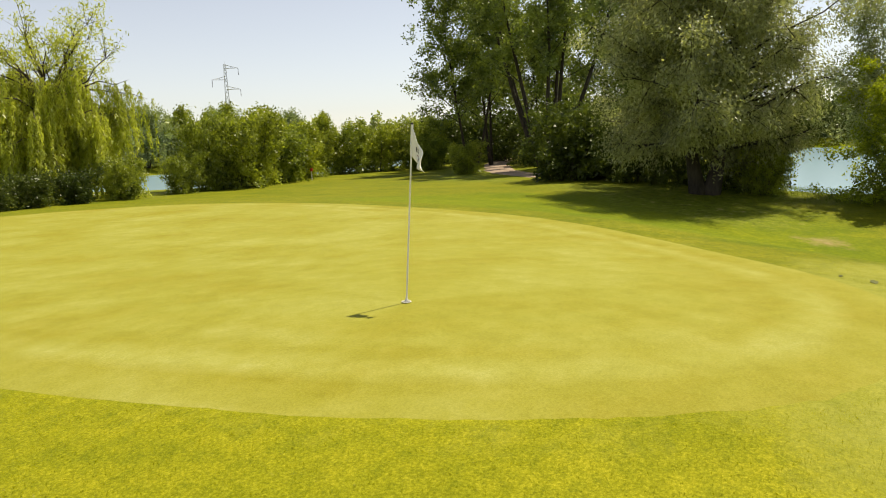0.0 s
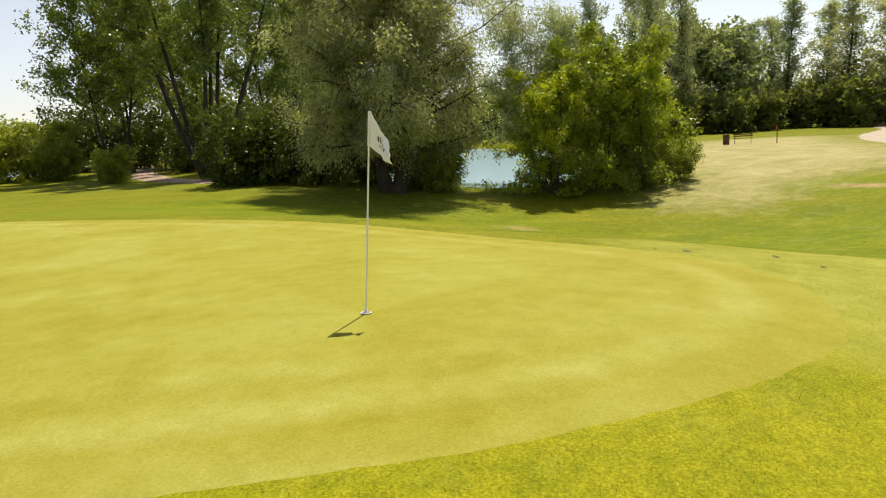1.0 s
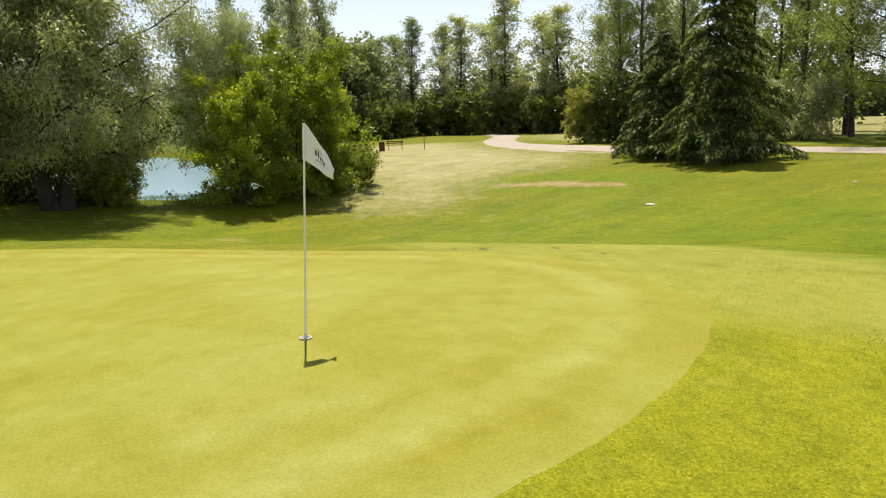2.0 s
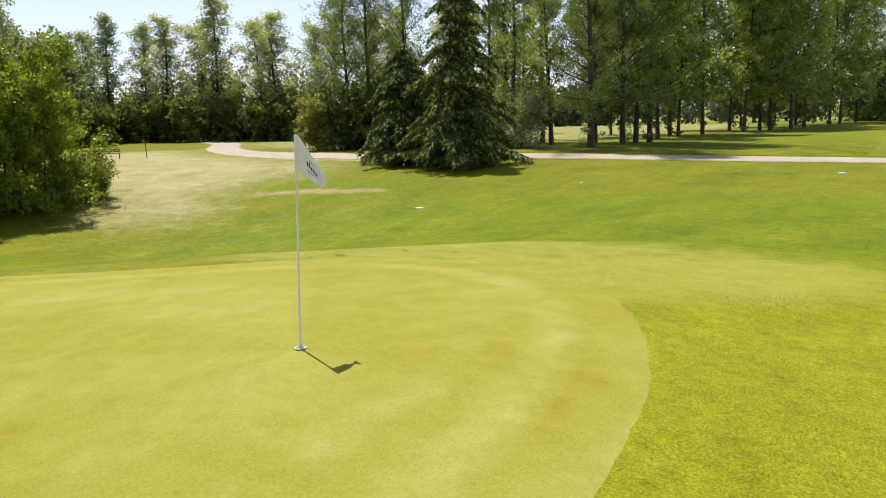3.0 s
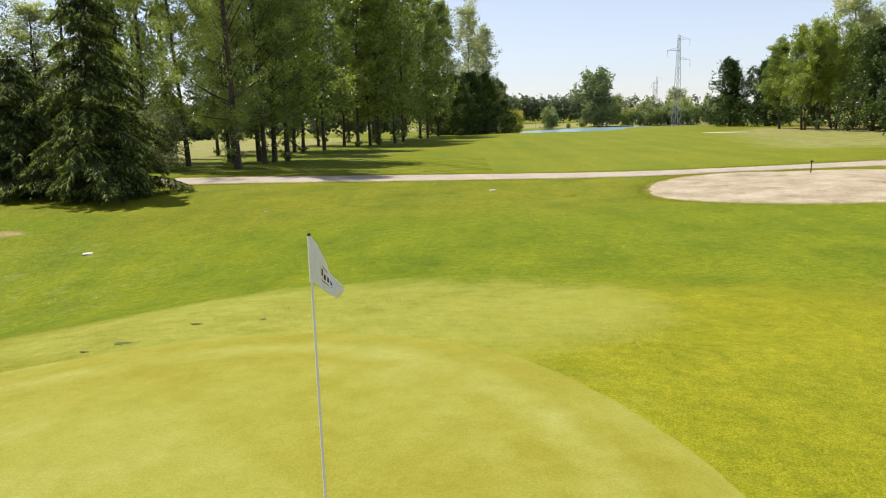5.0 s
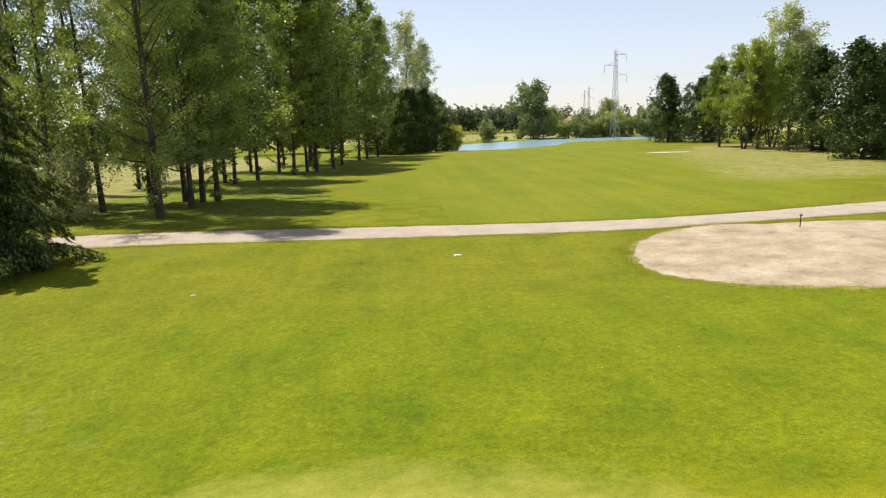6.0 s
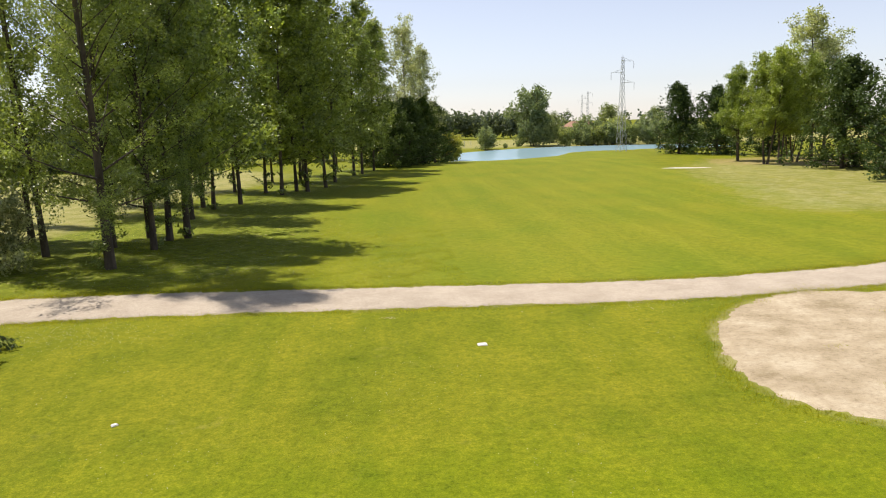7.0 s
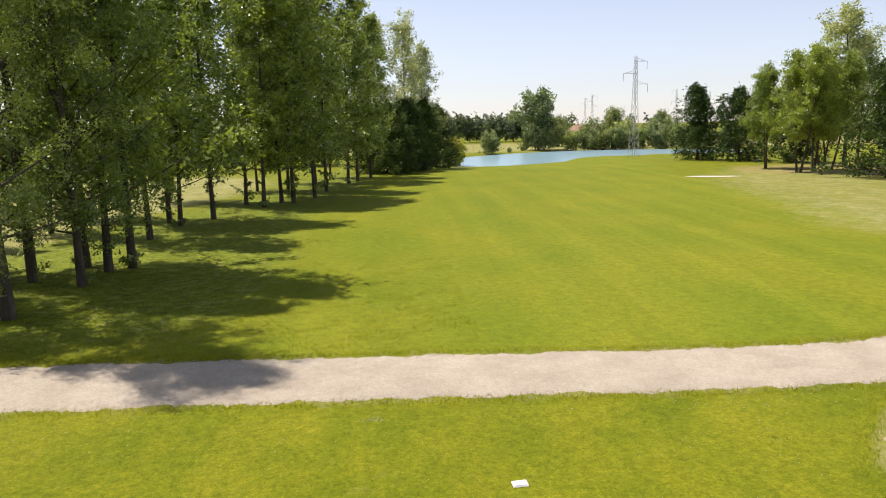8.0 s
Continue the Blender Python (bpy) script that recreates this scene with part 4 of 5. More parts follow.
SPRIG = [grow(88 + k, 5.6, 0.05, 0.9, 15, lambda f: 1.9 * (1 - 0.55 * f), lambda f: 25 + 42 * f, -0.05, 7, 38, 0.15, 0.15, 0.36, l_shrub, stems=2, fan_out=0.9, hang=0.25, fine=True, clump=0.6) for k in range(2)]
plant("young_tree", SPRIG, [(-31.6, -33.2, 1.05), (-37.2, -33.8, 1.1), (-45.5, -36.2, 1.0), (-51.0, -36.0, 1.05)], "young feathery green tree rising from the lakeside shrubs", "tree", "young trees by the lake")
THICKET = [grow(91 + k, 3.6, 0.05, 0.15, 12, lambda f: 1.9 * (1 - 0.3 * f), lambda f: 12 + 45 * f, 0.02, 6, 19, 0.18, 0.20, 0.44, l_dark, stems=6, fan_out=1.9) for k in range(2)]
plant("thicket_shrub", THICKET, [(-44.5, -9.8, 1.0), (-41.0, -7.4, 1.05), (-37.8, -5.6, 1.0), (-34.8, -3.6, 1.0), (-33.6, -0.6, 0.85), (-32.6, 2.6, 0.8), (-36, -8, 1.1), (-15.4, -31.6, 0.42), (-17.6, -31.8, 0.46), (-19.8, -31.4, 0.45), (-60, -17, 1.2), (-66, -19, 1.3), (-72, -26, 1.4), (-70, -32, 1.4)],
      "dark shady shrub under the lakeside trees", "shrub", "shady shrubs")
UNDER = [grow(96 + k, 3.6, 0.05, 0.15, 8, lambda f: 1.9 * (1 - 0.3 * f), lambda f: 12 + 45 * f, 0.02, 5, 12, 0.22, 0.40, 0.44, l_sage, stems=5, fan_out=1.9) for k in range(2)]
plant("thicket_shrub", UNDER, [(-106, 62, 1.6), (-100, 63, 1.5), (-94, 63, 1.6), (-88, 64, 1.5), (-82, 64, 1.6), (-76, 66, 1.5), (-70, 66, 1.5), (-64, 67, 1.5), (-61, 24, 0.9), (-66, 25, 1.1), (-72, 26, 1.2), (-79, 28, 1.3), (-86, 30, 1.3), (-93, 31, 1.3), (-84, 36, 1.3), (-88, 41, 1.4), (-87, 46, 1.4), (-90, 52, 1.4), (-97, 57, 1.4), (-146, -4, 1.6), (-147, 2, 1.7), (-146, 8, 1.6), (-146, 14, 1.6), (-141, 21, 1.7), (-133, 26, 1.6), (-58, 68, 1.5), (-52, 68, 1.5), (-46, 69, 1.5), (-40, 68, 1.5)],
      "shady green undergrowth shrub below tall trees", "shrub", "undergrowth")
plant("yellow_bush", [grow(101, 3.6, 0.04, 0.2, 11, lambda f: 1.5 * (1 - 0.3 * f), lambda f: 25 + 40 * f, 0.05, 6, 40, 0.16, 0.17, 0.44, l_yellow, stems=6, fan_out=1.2)], [(-37.6, 41.6, 1.15), (13.6, 167.0, 1.45)], "yellowish bush with pale leaves", "shrub", "yellowish bushes")
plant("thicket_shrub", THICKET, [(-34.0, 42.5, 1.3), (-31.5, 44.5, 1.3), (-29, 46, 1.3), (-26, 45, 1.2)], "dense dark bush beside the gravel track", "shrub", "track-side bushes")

PALE = grow(105, 3.6, 0.05, 0.2, 11, lambda f: 1.9 * (1 - 0.3 * f), lambda f: 15 + 42 * f, 0.02, 6, 30, 0.18, 0.14, 0.44, l_pale, stems=6, fan_out=1.7, clump=0.7)
plant("pale_bush", [PALE], [(-19.2, 41.2, 0.95), (-22.2, 42.6, 0.95)], "sunlit pale-leaved bush beside the gravel track", "shrub", "pale bushes")
plant("spruce_tree", [conifer(111, 12.8, 3.35, 120, 34, 0.17, 0.3, 0.95, 0.46)], [(-16.5, 29.2, 1.0)], "dark green cedar with drooping boughs down to the grass", "conifer")
plant("spruce_tree", [conifer(112, 6.9, 2.6, 74, 34, 0.17, 0.3, 0.6, 0.46)], [(-21.0, 30.4, 1.0)], "smaller dark green cedar beside a taller one", "conifer")
CYPRESS = [grow(121 + k, 11.5, 0.22, 0.3, 90, lambda f: 4.6 * (1 - f) ** 0.6 + 0.4, lambda f: 0 + 44 * f, 0.10, 7, 23, 0.24, 0.33, 0.30, l_pine, clump=0.5) for k in range(2)]
plant("dark_conifer", CYPRESS, [(0.6, 119.5, 0.85), (3.2, 126, 0.92), (6.0, 134, 0.95), (8.5, 146, 0.95), (-3, 123, 0.9), (2, 133, 0.95)], "near-black broad conifer at the end of the poplar row", "conifer", "conifers by the poplars")
plant("dark_conifer", CYPRESS, [(53.5, 138, 1.08), (57.5, 131, 1.0), (62, 122, 1.05), (55.0, 91.5, 1.12), (50.6, 74.5, 1.05), (60, 84, 1.15), (58, 68, 1.1)], "dark green bushy conifer beside the fairway", "conifer", "conifers by the dry rough")
BROAD = [grow(131 + k, 14.5, 0.2, 3.8, 32, lambda f: 3.8 * (1 - 0.5 * f), lambda f: 28 + 36 * f, 0.1, 9, 44, 0.22, 0.21, 0.42, l_broad, stems=2, fan_out=1.6, clump=0.5) for k in range(2)]
plant("broad_tree", BROAD, [(51.3, 110.7, 0.92), (51.0, 102.2, 0.98), (53.8, 103.8, 1.04), (57.2, 105.8, 0.95), (60.5, 113, 0.9)], "leafy green tree with slim paired trunks on dry grass", "tree", "trees by the dry rough")
plant("silver_poplar", SILVER, [(63.0, 111.5, 1.42, 0.76), (66.5, 114, 1.3, 0.7)], "tall silvery poplar above the green trees", "tree", "silver poplars by the dry rough")

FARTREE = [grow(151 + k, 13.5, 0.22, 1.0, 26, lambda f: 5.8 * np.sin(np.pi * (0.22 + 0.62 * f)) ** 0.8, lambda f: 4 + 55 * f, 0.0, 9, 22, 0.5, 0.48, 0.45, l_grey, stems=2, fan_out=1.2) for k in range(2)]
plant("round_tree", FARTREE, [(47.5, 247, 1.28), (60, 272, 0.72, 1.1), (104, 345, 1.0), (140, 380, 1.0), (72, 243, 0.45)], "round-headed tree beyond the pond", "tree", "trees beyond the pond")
plant("round_tree", FARTREE, [(-90, -115, 0.85), (-96.5, -116, 0.92), (-104, -117, 0.85), (-112, -119, 0.8), (-128, -118, 0.9), (-150, -114, 0.9)], "leafy grey-green tree on the lake's far bank", "tree", "trees on the far bank")
plant("round_tree", FARTREE, [(-99, 30, 1.1), (-106, 35, 1.15), (-94, 46, 1.05), (-97, 51, 1.1), (-101, 43, 1.2)], "pale grey-green tree behind the lake's bank", "tree", "trees behind the bank")
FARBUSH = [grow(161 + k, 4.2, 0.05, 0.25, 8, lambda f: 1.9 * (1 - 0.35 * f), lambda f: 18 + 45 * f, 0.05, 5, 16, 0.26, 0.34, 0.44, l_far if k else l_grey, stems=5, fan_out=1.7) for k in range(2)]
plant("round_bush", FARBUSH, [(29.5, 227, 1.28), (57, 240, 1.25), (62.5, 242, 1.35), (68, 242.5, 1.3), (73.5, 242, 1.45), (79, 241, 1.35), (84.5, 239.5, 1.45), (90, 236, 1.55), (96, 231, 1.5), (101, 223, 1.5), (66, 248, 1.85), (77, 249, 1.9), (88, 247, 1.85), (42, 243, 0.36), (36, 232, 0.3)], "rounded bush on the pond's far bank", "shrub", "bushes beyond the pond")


# ---- far woods, in belts ----
def woods(name, belts, label, seed, size=1.0, n=100, mat=None):
    """Far belts of trees nobody could count: uneven heads of leaves along lines of (points, height, depth, number)."""
    rng = np.random.default_rng(seed)
    at = []
    for points, height, depth, number in belts:
        line = smooth_line(points, 12)
        along = np.r_[0, np.cumsum(np.linalg.norm(np.diff(line, axis=0), axis=1))]
        for _ in range(number):
            u = rng.uniform(0, along[-1])
            cx, cy = (np.interp(u, along, line[:, c]) + rng.normal(0, depth) for c in range(2))
            h = height * rng.uniform(0.7, 1.05)
            r = h * rng.uniform(0.22, 0.34)
            p = rng.normal(0, 1, (n, 3))
            p /= np.linalg.norm(p, axis=1, keepdims=True)
            p *= rng.uniform(0.55, 1.05, (n, 1))
            p[:, 2] = p[:, 2] * h * 0.48 + h * 0.5
            p[:, :2] = p[:, :2] * r * (1.1 - 0.5 * np.clip(p[:, 2:] / h, 0, 1)) + [cx, cy]
            p[:, 2] += -1.2 + rng.normal(0, 0.2, n)
            at.append(p)
    at = np.concatenate(at)
    me = leaves(name, at, rng.normal(0, 1, at.shape), 1.75 * size, 0.42, rng, mat or l_far)
    tagged(new(name, me), label, "woods", kind="stuff")


# The horizon belt's leaves carry the air's haze in their colour.
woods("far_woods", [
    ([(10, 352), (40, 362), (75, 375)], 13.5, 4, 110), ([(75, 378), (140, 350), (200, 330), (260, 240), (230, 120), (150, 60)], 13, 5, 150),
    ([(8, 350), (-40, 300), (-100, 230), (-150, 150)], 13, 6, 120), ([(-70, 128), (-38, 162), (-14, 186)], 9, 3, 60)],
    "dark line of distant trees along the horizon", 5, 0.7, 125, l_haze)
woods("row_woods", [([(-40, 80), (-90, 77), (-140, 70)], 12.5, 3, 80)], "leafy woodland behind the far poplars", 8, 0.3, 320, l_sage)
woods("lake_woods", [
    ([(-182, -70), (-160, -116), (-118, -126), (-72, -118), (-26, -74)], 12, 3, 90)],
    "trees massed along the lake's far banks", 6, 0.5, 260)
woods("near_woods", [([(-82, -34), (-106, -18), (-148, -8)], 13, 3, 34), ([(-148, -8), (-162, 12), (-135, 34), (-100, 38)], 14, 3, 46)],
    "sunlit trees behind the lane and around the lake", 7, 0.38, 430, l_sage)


# ---- pylons ----
def pylon(x, y, height, turn, label, mirror=1, stout=1.0):
    p = thing("pylon", label, "pylon", pose(x, y, on_land(x, y, 0.3), 0, 0, turn), "power pylons")
    def half(z):
        return np.interp(z / height, [0, 0.62, 1.0], [0.040, 0.019, 0.010]) * height
    k = 0.0019 * height * stout
    corners = [(-1, -1), (1, -1), (1, 1), (-1, 1)]
    levels = [height * v for v in (0, 0.13, 0.25, 0.36, 0.46, 0.55, 0.62, 0.68, 0.74, 0.80, 0.86, 0.92, 0.97)]
    for cx, cy in corners:
        zs = [0, height * 0.62, height]
        part("leg", tubes("leg", [([(cx * half(v), cy * half(v), v) for v in zs], (k * 1.2, k, k * 0.7), 4)], m_steel), p)
    braces = []
    for a, b in zip(levels, levels[1:]):
        for (cx, cy), (ex, ey) in zip(corners, corners[1:] + corners[:1]):
            braces.append(([(cx * half(a), cy * half(a), a), (ex * half(b), ey * half(b), b)], (k * 0.55, k * 0.55), 3))
            braces.append(([(ex * half(a), ey * half(a), a), (cx * half(b), cy * half(b), b)], (k * 0.55, k * 0.55), 3))
    part("bracing", tubes("bracing", braces, m_steel), p)
    part("peak", tubes("peak", [([(0, 0, height * 0.97), (0, 0, height * 1.02)], (k, k * 0.4), 4)], m_steel), p)
    for side, z, long in ((1, 0.955, 0.135), (-1, 0.835, 0.14), (1, 0.735, 0.145)):
        z, tip = z * height, side * mirror * long * height
        lines = [([(0, s * half(z), z), (tip, 0, z)], (k, k * 0.6), 3) for s in (-1, 1)]
        lines += [([(0, 0, z + 0.035 * height), (tip, 0, z)], (k, k * 0.6), 3), ([(tip * 0.45, 0, z + 0.019 * height), (tip * 0.45, 0, z)], (k * 0.5, k * 0.5), 3), ([(tip * 0.7, 0, z + 0.011 * height), (tip * 0.45, 0, z)], (k * 0.5, k * 0.5), 3)]
        arm = part("arm", tubes("arm", lines, m_steel), p)
        part("insulator", tubes("insulator", [([(tip, 0, z), (tip, 0, z - 0.075 * height)], (k * 0.9, k * 0.9), 5)], m_glass_ins), arm)
    return p


pylon(49.0, 158.0, 19.9, 16, "grey lattice steel power pylon standing at the pond's edge")
pylon(-225, -201, 38, -49, "grey lattice steel power pylon beyond the lake", -1, 1.7)
pylon(112, 412, 24, 20, "distant grey lattice power pylon")
pylon(158, 408, 26, 25, "distant grey lattice power pylon", -1)
pylon(170, 640, 30, 20, "distant grey lattice power pylon")

# ---- house and fence beyond the pond ----
house = thing("house", "low pale house with a terracotta roof behind bushes", "house", pose(90, 345, on_land(90, 345), 0, 0, 20))
bm = bmesh.new()
bmesh.ops.create_cube(bm, size=1, matrix=Matrix.Translation((0, 0, 2.6)) @ Matrix.Diagonal((14, 8, 5.2, 1)))
part("wall", from_bm("wall", bm, m_wall), house)
me = bpy.data.meshes.new("roof")
me.from_pydata([(-7.6, -4.6, 5.0), (7.6, -4.6, 5.0), (7.6, 4.6, 5.0), (-7.6, 4.6, 5.0), (-5.5, 0, 7.6), (5.5, 0, 7.6)], [], [(0, 1, 5, 4), (2, 3, 4, 5), (1, 2, 5), (3, 0, 4), (3, 2, 1, 0)])
me.materials.append(m_tile)
part("roof", me, house, "terracotta tiled hipped roof")
for wx in (-4.5, 0, 4.5):
    part("window", box("window", (1.2, 0.1, 1.3), (wx, -4.03, 3.2), m_black), house)

fence = thing("fence", "tall wire fence with thin steel posts beyond the pond", "fence", pose(11, 240, on_land(11, 240), 0, 0, 20))
for n in range(8):
    part("post", tubes("post", [([(n * 2.4, 0, -0.3), (n * 2.4, 0, 2.4)], (0.05, 0.05), 6)], m_steel), fence)
for z in (0.3, 1.3, 2.3):
    part("wire", tubes("wire", [([(0, 0, z), (16.8, 0, z)], (0.012, 0.012), 4)], m_steel), fence)

# ---- the flag and its hole ----
TOP = Vector((-0.046, 0.175, 2.122))
flagstick = thing("flagstick", "white golf flagstick with a drooping white flag", "flagstick")
part("pole", tubes("pole", [([TOP * v for v in np.linspace(-0.03, 1, 8)], np.linspace(0.0115, 0.009, 8), 12)], m_paint), flagstick)
bm = bmesh.new()
bmesh.ops.create_uvsphere(bm, u_segments=12, v_segments=8, radius=0.014, matrix=Matrix.Translation(TOP))
part("cap", smooth(from_bm("cap", bm, m_black)), flagstick)
part("ferrule", tubes("ferrule", [([TOP * 0.0, TOP * 0.022, TOP * 0.03], (0.024, 0.022, 0.012), 14)], m_plastic), flagstick)
FLY = Vector((0.62, 0.78, 0)).normalized()
OUT = FLY.cross(Vector((0, 0, 1)))


def cloth(u, v, off=0.0):
    """A place on the hanging flag: u along the fly, v down the hoist."""
    wave = 0.035 * math.sin(7.5 * u + 2.2 * v) * u + 0.02 * math.sin(15 * u - 3 * v) * u
    fall = 0.45 * u**1.15 + 0.355 * v * (1 - 0.72 * u**1.3)
    return TOP * (1 - 0.006) + FLY * (0.012 + 0.265 * u * (1 - 0.12 * v * u)) + OUT * (wave + off) + Vector((0, 0, -fall)) + (TOP.normalized() - Vector((0, 0, 1))) * -fall * (1 - u)


def cloth_mesh(name, u0, u1, v0, v1, nu, nv, mat, off=0.0):
    verts = [cloth(u0 + (u1 - u0) * i / nu, v0 + (v1 - v0) * j / nv, off) for i in range(nu + 1) for j in range(nv + 1)]
    faces = [(i * (nv + 1) + j, (i + 1) * (nv + 1) + j, (i + 1) * (nv + 1) + j + 1, i * (nv + 1) + j + 1) for i in range(nu) for j in range(nv)]
    me = bpy.data.meshes.new(name)
    me.from_pydata([tuple(p) for p in verts], [], faces)
    me.materials.append(mat)
    return smooth(me)


flag = part("flag", cloth_mesh("flag", 0, 1, 0, 1, 28, 20, m_cloth), flagstick, "white cloth flag with a dark printed mark")
flag.modifiers.new("thick", "SOLIDIFY").thickness = 0.002
part("sleeve", tubes("sleeve", [([TOP * 0.995, TOP * 0.83], (0.0145, 0.0145), 12)], m_cloth), flagstick)
for side in (-1, 1):
    for u0, u1, v0, v1, m in ((0.34, 0.39, 0.42, 0.60, m_print), (0.42, 0.46, 0.38, 0.58, m_print), (0.49, 0.54, 0.46, 0.62, m_magenta), (0.57, 0.61, 0.44, 0.62, m_magenta), (0.64, 0.69, 0.48, 0.64, m_print), (0.38, 0.66, 0.70, 0.73, m_magenta), (0.42, 0.58, 0.29, 0.32, m_print)):
        part("printed_bar", cloth_mesh("printed_bar", u0, u1, v0, v1, 4, 3, m, 0.003 * side), flag)
hole = thing("golf_hole", "white-rimmed golf hole in the putting surface", "golf hole", pose(0, 0, 0.021))
ring = [(math.cos(a) * 0.056, math.sin(a) * 0.056, 0.004) for a in np.linspace(0, 2 * math.pi, 25)]
part("rim", tubes("rim", [(ring, [0.006] * 25, 6)], m_plastic), hole)
# A flat dull disc: the hole's inner shade as colour, with no real depth.
bm = bmesh.new()
bmesh.ops.create_circle(bm, cap_ends=True, radius=0.05, segments=24, matrix=Matrix.Translation((0, 0, 0.004)))
part("cup", from_bm("cup", bm, m_hole), hole)


# ---- small course furniture ----
def plate(x, y, turn, size):
    p = thing("cover_plate", "small white plastic cover plate lying in the grass", "cover plate", pose(x, y, on_land(x, y, -0.014), 2, -1, turn), "cover plates")
    part("lid", box("lid", (size, size * 0.75, 0.03), (0, 0, 0), m_plastic, 0.012), p)
    part("rim", box("rim", (size * 1.12, size * 0.87, 0.02), (0, 0, -0.012), m_plastic, 0.008), p)
    for sx in (-1, 1):
        part("screw", tubes("screw", [([(sx * size * 0.36, 0, 0.012), (sx * size * 0.36, 0, 0.019)], (0.014, 0.012), 8)], m_steel), p)


for row in ((-11.8, 18.8, 20, 0.30), (2.53, 28.4, 5, 0.27), (-6.98, 24.1, 40, 0.15)):
    plate(*row)

bench = thing("bench", "low dark wooden bench on thin metal legs, on the grass", "bench", pose(-50.0, 29.6, on_land(-50, 29.6, 0), 0, 0, 62))
for n in range(3):
    part("seat_slat", box("seat_slat", (1.5, 0.11, 0.04), (0, -0.15 + 0.15 * n, 0.45), m_wood, 0.006), bench)
for z in (0.62, 0.76):
    part("back_slat", box("back_slat", (1.5, 0.035, 0.09), (0, 0.27 + (z - 0.62) * 0.2, z), m_wood, 0.006), bench)
for sx in (-0.62, 0.62):
    part("frame", tubes("frame", [([(sx, -0.22, -0.02), (sx, -0.2, 0.42), (sx, 0.22, 0.42), (sx, 0.32, 0.82)], [0.022] * 4, 6), ([(sx, 0.2, 0.42), (sx, 0.26, -0.02)], [0.022] * 2, 6)], m_black), bench)

bin_ = thing("litter_bin", "brown slatted wooden litter bin on the grass", "litter bin", pose(-48.8, 27.6, on_land(-48.8, 27.6, 0), 0, 0, 20))
for n in range(14):
    a = 2 * math.pi * n / 14
    part("slat", box("slat", (0.09, 0.025, 0.80), (0, 0, 0), m_wood, 0.004), bin_).matrix_basis = pose(0.23 * math.cos(a), 0.23 * math.sin(a), 0.43, 0, 0, math.degrees(a) + 90)
part("liner", tubes("liner", [([(0, 0, 0.05), (0, 0, 0.84)], (0.2, 0.2), 16)], m_black), bin_)
hoop = [(math.cos(a) * 0.25, math.sin(a) * 0.25, 0.72) for a in np.linspace(0, 2 * math.pi, 21)]
part("hoop", tubes("hoop", [(hoop, [0.015] * 21, 5)], m_black), bin_)

post = thing("marker_post", "dark marker post with a red head on the grass", "marker post", pose(-47.3, 31.0, on_land(-47.3, 31.0, 0)))
part("shaft", tubes("shaft", [([(0, 0, -0.1), (0, 0, 1.15)], (0.035, 0.035), 8)], m_wood), post)
part("head", box("head", (0.16, 0.12, 0.22), (0, 0, 1.2), m_red, 0.02), post, "red painted head")

stake = thing("stake", "slim dark stake standing in the sand patch's edge", "stake", pose(17.9, 29.9, on_land(17.9, 29.9, 0.0), 2, 1, 0))
part("shaft", tubes("shaft", [([(0, 0, -0.1), (0, 0, 0.62)], (0.022, 0.022), 8)], m_black), stake)
part("crossbar", box("crossbar", (0.16, 0.03, 0.04), (0, 0, 0.56), m_black, 0.006), stake)

marker = thing("hazard_stake", "red and white hazard stake before the shrubs", "stake", pose(-42.0, -31.3, on_land(-42, -31.3, 0)))
part("shaft", tubes("shaft", [([(0, 0, -0.1), (0, 0, 0.75)], (0.04, 0.04), 8)], m_plastic), marker)
part("head", box("head", (0.2, 0.2, 0.26), (0, 0, 0.86), m_red, 0.03), marker, "red painted head")

rng = np.random.default_rng(9)
for n, (x, y, r) in enumerate([(-3.4, 6.4, 0.08), (-4.1, 5.25, 0.09), (-4.5, 4.85, 0.06), (-2.3, 6.5, 0.06)]):
    bm = bmesh.new()
    ring = []
    for a in np.linspace(0, 2 * math.pi, 15)[:-1]:
        q = r * rng.uniform(0.55, 1.15)
        ring.append(bm.verts.new((x + 1.5 * q * math.cos(a), y + 0.6 * q * math.sin(a), on_land(x, y, -0.012))))
    low = bm.verts.new((x, y, on_land(x, y, -0.005)))
    for a, b in zip(ring, ring[1:] + ring[:1]):
        bm.faces.new((a, b, low))
    me = from_bm("divot", bm, m_litter)
    tagged(new("divot", me), "small brown divot scuffed into the turf", "divot", "divots on the collar")


# ---- grass that stands up, clover heads ----
def blades(name, x, y, tall, wide, rng, mat, label):
    n = len(x)
    z = land(x, y) - 0.004
    a = rng.uniform(0, 2 * np.pi, n)
    side = np.column_stack([np.cos(a), np.sin(a), np.zeros(n)]) * (wide * rng.uniform(0.6, 1.3, n))[:, None]
    foot = np.column_stack([x, y, z])
    h = tall * rng.uniform(0.5, 1.25, n)
    tip = foot + np.column_stack([rng.normal(0, 0.55, n) * h, rng.normal(0, 0.55, n) * h, h])
    v = np.stack([foot - side, foot + side, tip], 1).reshape(-1, 3)
    tagged(new(name, mesh_of(name, v, np.arange(3 * n).reshape(-1, 3), mat)), label, "grass", kind="stuff")


x, y = rng.uniform(-9, 13, 280000), rng.uniform(-9, 13, 280000)
d = signed_distance(x, y, GREEN_LOOP)
near = np.hypot(x - 3, y - 1)
keep = (d > 0.02) & (rng.random(len(x)) < np.clip(1.5 - near / 9, 0, 1))
blades("rough_blades", x[keep], y[keep], 0.018, 0.0035, rng, l_blade, "short coarse grass around the putting green")

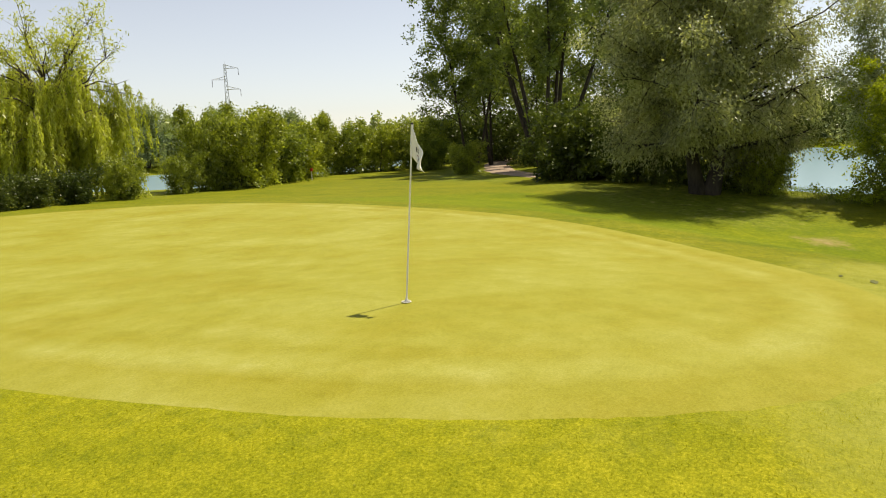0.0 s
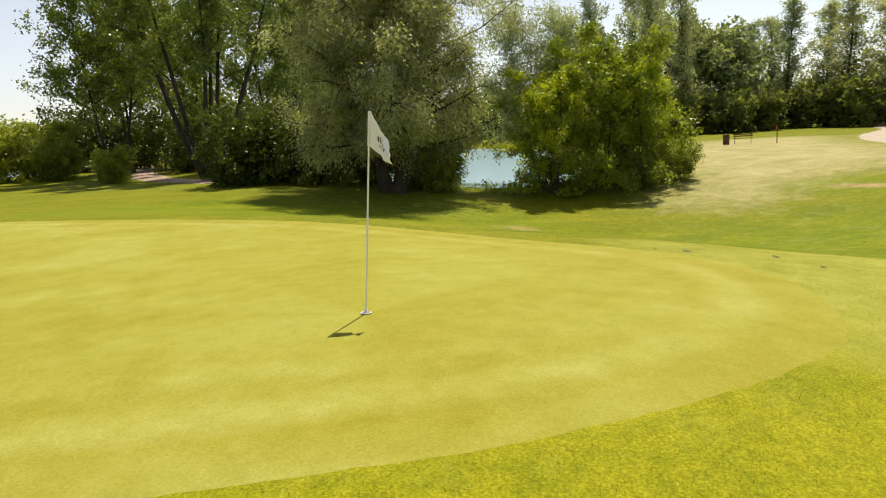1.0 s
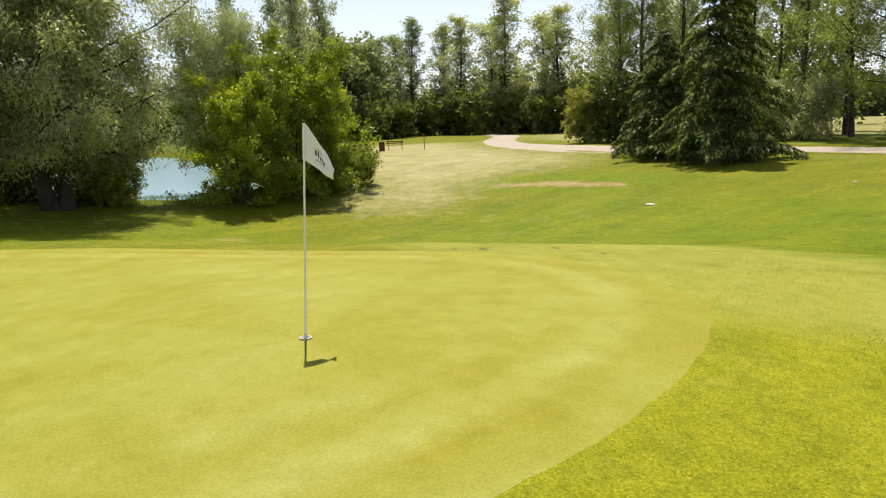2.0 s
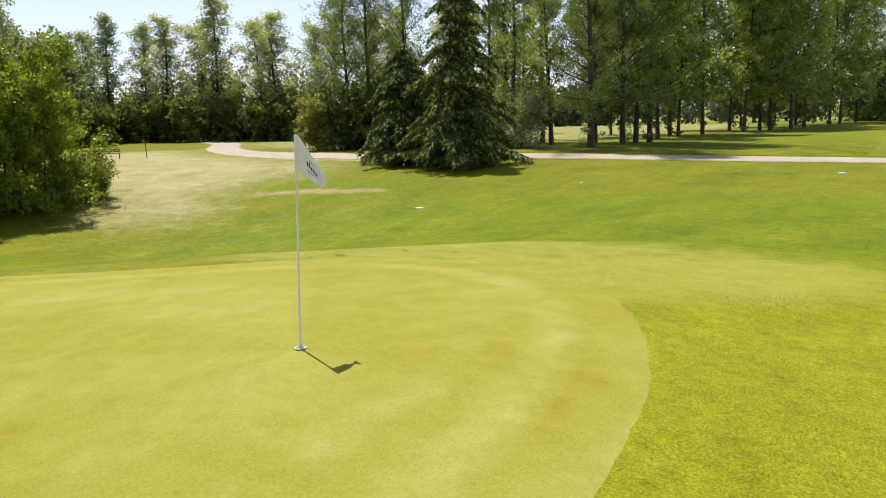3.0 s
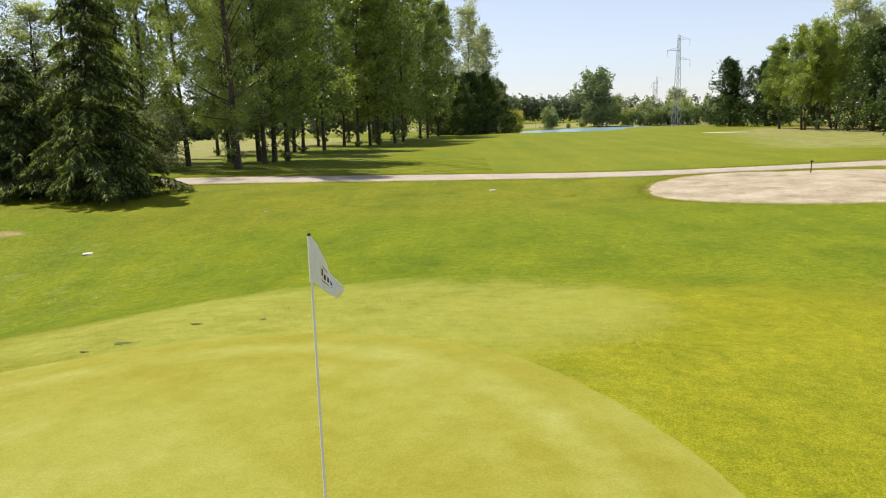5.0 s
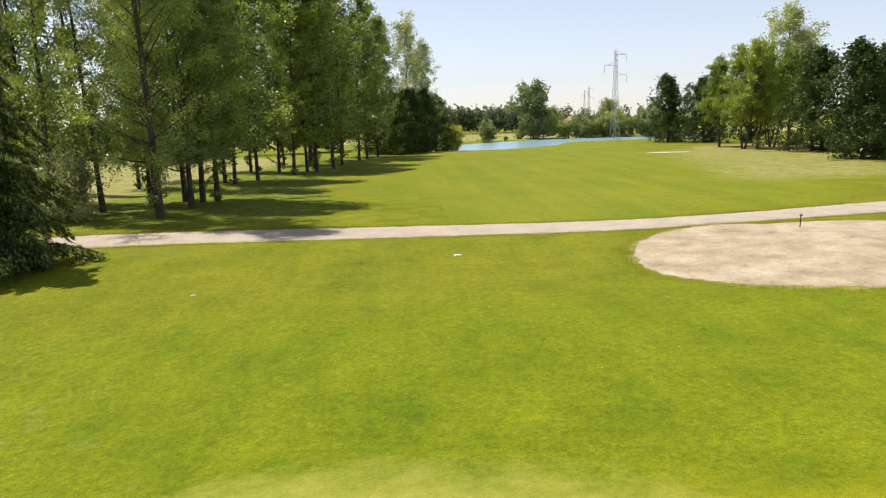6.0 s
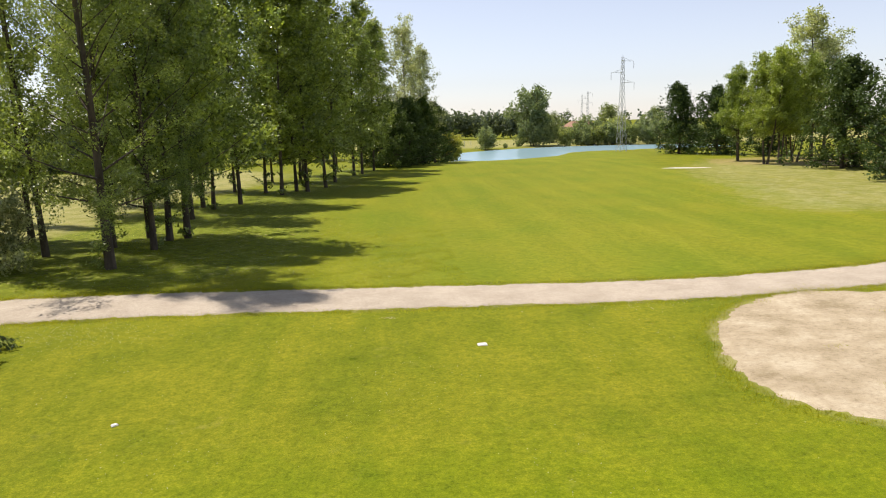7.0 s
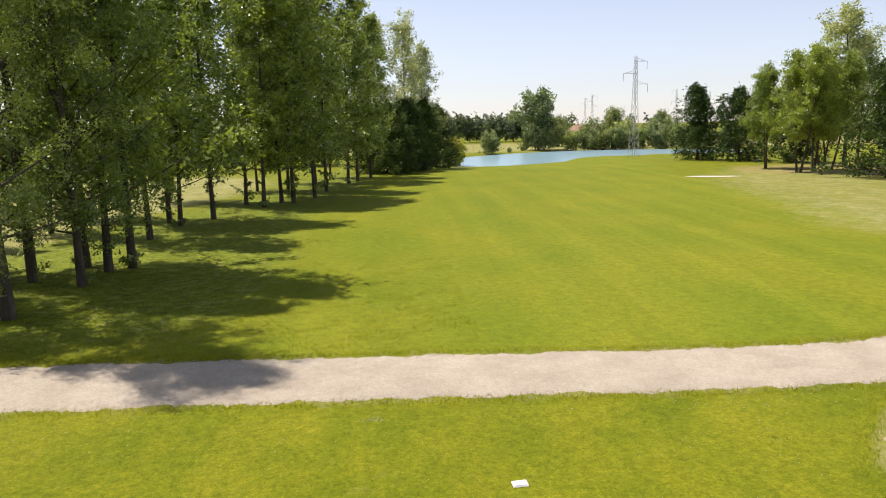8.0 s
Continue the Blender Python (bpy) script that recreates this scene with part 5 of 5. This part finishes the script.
line = smooth_line([tuple(p) for p in TRACK_LINE], 10)
line = line[(line[:, 0] > -30) & (line[:, 0] < 26)]
pick = rng.integers(0, len(line) - 1, 26000)
side = rng.choice([-1, 1], len(pick)) * (1.68 + np.abs(rng.normal(0, 0.22, len(pick))))
d = np.gradient(line, axis=0)[pick]
d /= np.linalg.norm(d, axis=1, keepdims=True)
p = line[pick] + rng.normal(0, 0.1, (len(pick), 2)) + np.stack([-d[:, 1], d[:, 0]], 1) * side[:, None]
q = SAND[rng.integers(0, len(SAND), 9000)] + rng.normal(0, 0.35, (9000, 2))
q = q[signed_distance(q[:, 0], q[:, 1], SAND) > -0.15]
weeds = np.concatenate([c + rng.normal(0, 0.16, (70, 2)) for c in [(12.5, 26), (13.6, 24.2), (16, 29), (12.0, 23.0), (18, 24), (14.8, 22.6), (13.0, 31.2), (20, 27)]])
p = np.concatenate([p, q, weeds])
blades("edge_tufts", p[:, 0], p[:, 1], 0.08, 0.008, rng, l_blade, "ragged tufts of grass along the track and sand")
p = WEST_LAKE[rng.integers(0, len(WEST_LAKE), 60000)] + rng.normal(0, 1.6, (60000, 2))
p = p[(p[:, 0] > -42) & (signed_distance(p[:, 0], p[:, 1], WEST_LAKE) > 0.3) & (p[:, 0] < -28)]
blades("bank_grass", p[:, 0], p[:, 1], 0.17, 0.010, rng, l_reed, "long lush grass on the lake bank")
x, y = rng.uniform(-13, 15, 90000), rng.uniform(11, 33, 90000)
keep = (signed_distance(x, y, SAND) > 0.1) & (line_distance(x, y, TRACK_LINE) > 1.75) & (lumps(x, y, 0.9, 2.0) + 0.6 * lumps(x, y, 0.31, 1.0) + rng.normal(0, 0.3, len(x)) > 0.05) & (rng.random(len(x)) < np.clip(1.35 - (y - 14) / 24, 0, 1))
blades("lawn_tufts", x[keep], y[keep], 0.026, 0.006, rng, l_lawn, "lush uneven tufts of grass before the track")
clumps = np.column_stack([rng.uniform(-8, 9, 9), rng.uniform(21, 31.5, 9)])
p = np.concatenate([c + rng.normal(0, r, (int(600 * r), 2)) * [1.4, 1.0] for c, r in zip(clumps, rng.uniform(0.05, 0.12, 9))])
blades("weed_clumps", p[:, 0], p[:, 1], 0.045, 0.009, rng, l_reed, "darker clumps of weed standing in the lawn")
x, y = rng.uniform(-16, 3, 60000), rng.uniform(36, 54, 60000)
keep = (line_distance(x, y, TRACK_LINE) > 1.8) & (lumps(x, y, 0.8, 3.0) + 0.6 * lumps(x, y, 0.29, 1.5) + rng.normal(0, 0.3, len(x)) > 0.1) & (rng.random(len(x)) < np.clip(1.3 - (y - 37) / 17, 0, 1))
blades("shade_tufts", x[keep], y[keep], 0.06, 0.010, rng, l_lawn, "uneven tufts of grass under the poplars")
n = 5000
x, y = rng.uniform(-16, 22, n), rng.uniform(13, 32, n)
keep = (lumps(x, y, 2.3, 4.0) + rng.normal(0, 0.25, n) > 0.25) & (signed_distance(x, y, SAND) > 0.5) & (line_distance(x, y, TRACK_LINE) > 1.9)
x, y = x[keep], y[keep]
more = np.concatenate([np.column_stack([rng.normal(-11, 2.0, 1100), rng.normal(31.0, 0.9, 1100)]), np.column_stack([rng.normal(-8, 4.5, 3200), 37 + np.abs(rng.normal(0, 9, 3200))])])
more = more[line_distance(more[:, 0], more[:, 1], TRACK_LINE) > 1.9]
x, y = np.r_[x, more[:, 0]], np.r_[y, more[:, 1]]
at = np.column_stack([x, y, land(x, y) + 0.02])
flat = rng.normal(0, 1, at.shape) * [1, 1, 0.25]
me = leaves("clover_heads", at, flat, 0.021, 0.5, rng, m_clover)
tagged(new("clover_heads", me), "scattered pale clover and daisy heads in the grass", "flowers", kind="stuff")


def stones(name, p, low, high, rng, mat, label):
    """Loose flattened stones half sunk at the given places."""
    n = len(p)
    r = rng.uniform(low, high, n)[:, None]
    a = rng.uniform(0, 2 * np.pi, n)
    u = np.column_stack([np.cos(a), np.sin(a), np.zeros(n)]) * r * rng.uniform(0.8, 1.4, (n, 1))
    w = np.column_stack([-np.sin(a), np.cos(a), np.zeros(n)]) * r
    c = np.column_stack([p, land(p[:, 0], p[:, 1]) + 0.012])
    top = np.column_stack([np.zeros((n, 2)), 0.55 * r[:, 0]])
    v = np.stack([c + u, c + 0.8 * w + 0.3 * u, c - u, c - w - 0.2 * u, c + top, c - top], 1).reshape(-1, 3)
    f = np.array([(0, 1, 4), (1, 2, 4), (2, 3, 4), (3, 0, 4), (1, 0, 5), (2, 1, 5), (3, 2, 5), (0, 3, 5)])
    faces = (np.arange(n)[:, None, None] * 6 + f).reshape(-1, 3)
    tagged(new(name, mesh_of(name, v, faces, mat)), label, "stones", kind="stuff")


pick = rng.integers(0, len(line) - 1, 3800)
d = np.gradient(line, axis=0)[pick]
d /= np.linalg.norm(d, axis=1, keepdims=True)
off = np.where(rng.random(len(pick)) < 0.8, rng.choice([-1, 1], len(pick)) * (1.62 + rng.normal(0, 0.14, len(pick))), rng.uniform(-1.5, 1.5, len(pick)))
p = line[pick] + rng.normal(0, 0.05, (len(pick), 2)) + np.stack([-d[:, 1], d[:, 0]], 1) * off[:, None]
p = np.concatenate([p, np.column_stack([rng.normal(-0.35, 0.16, 30), rng.normal(31.6, 0.10, 30)]), np.column_stack([rng.normal(9.0, 2.2, 60), rng.normal(31.6, 0.3, 60)])])
stones("loose_stones", p, 0.008, 0.022, rng, m_stone, "pale loose stones along the gravel track's edges")
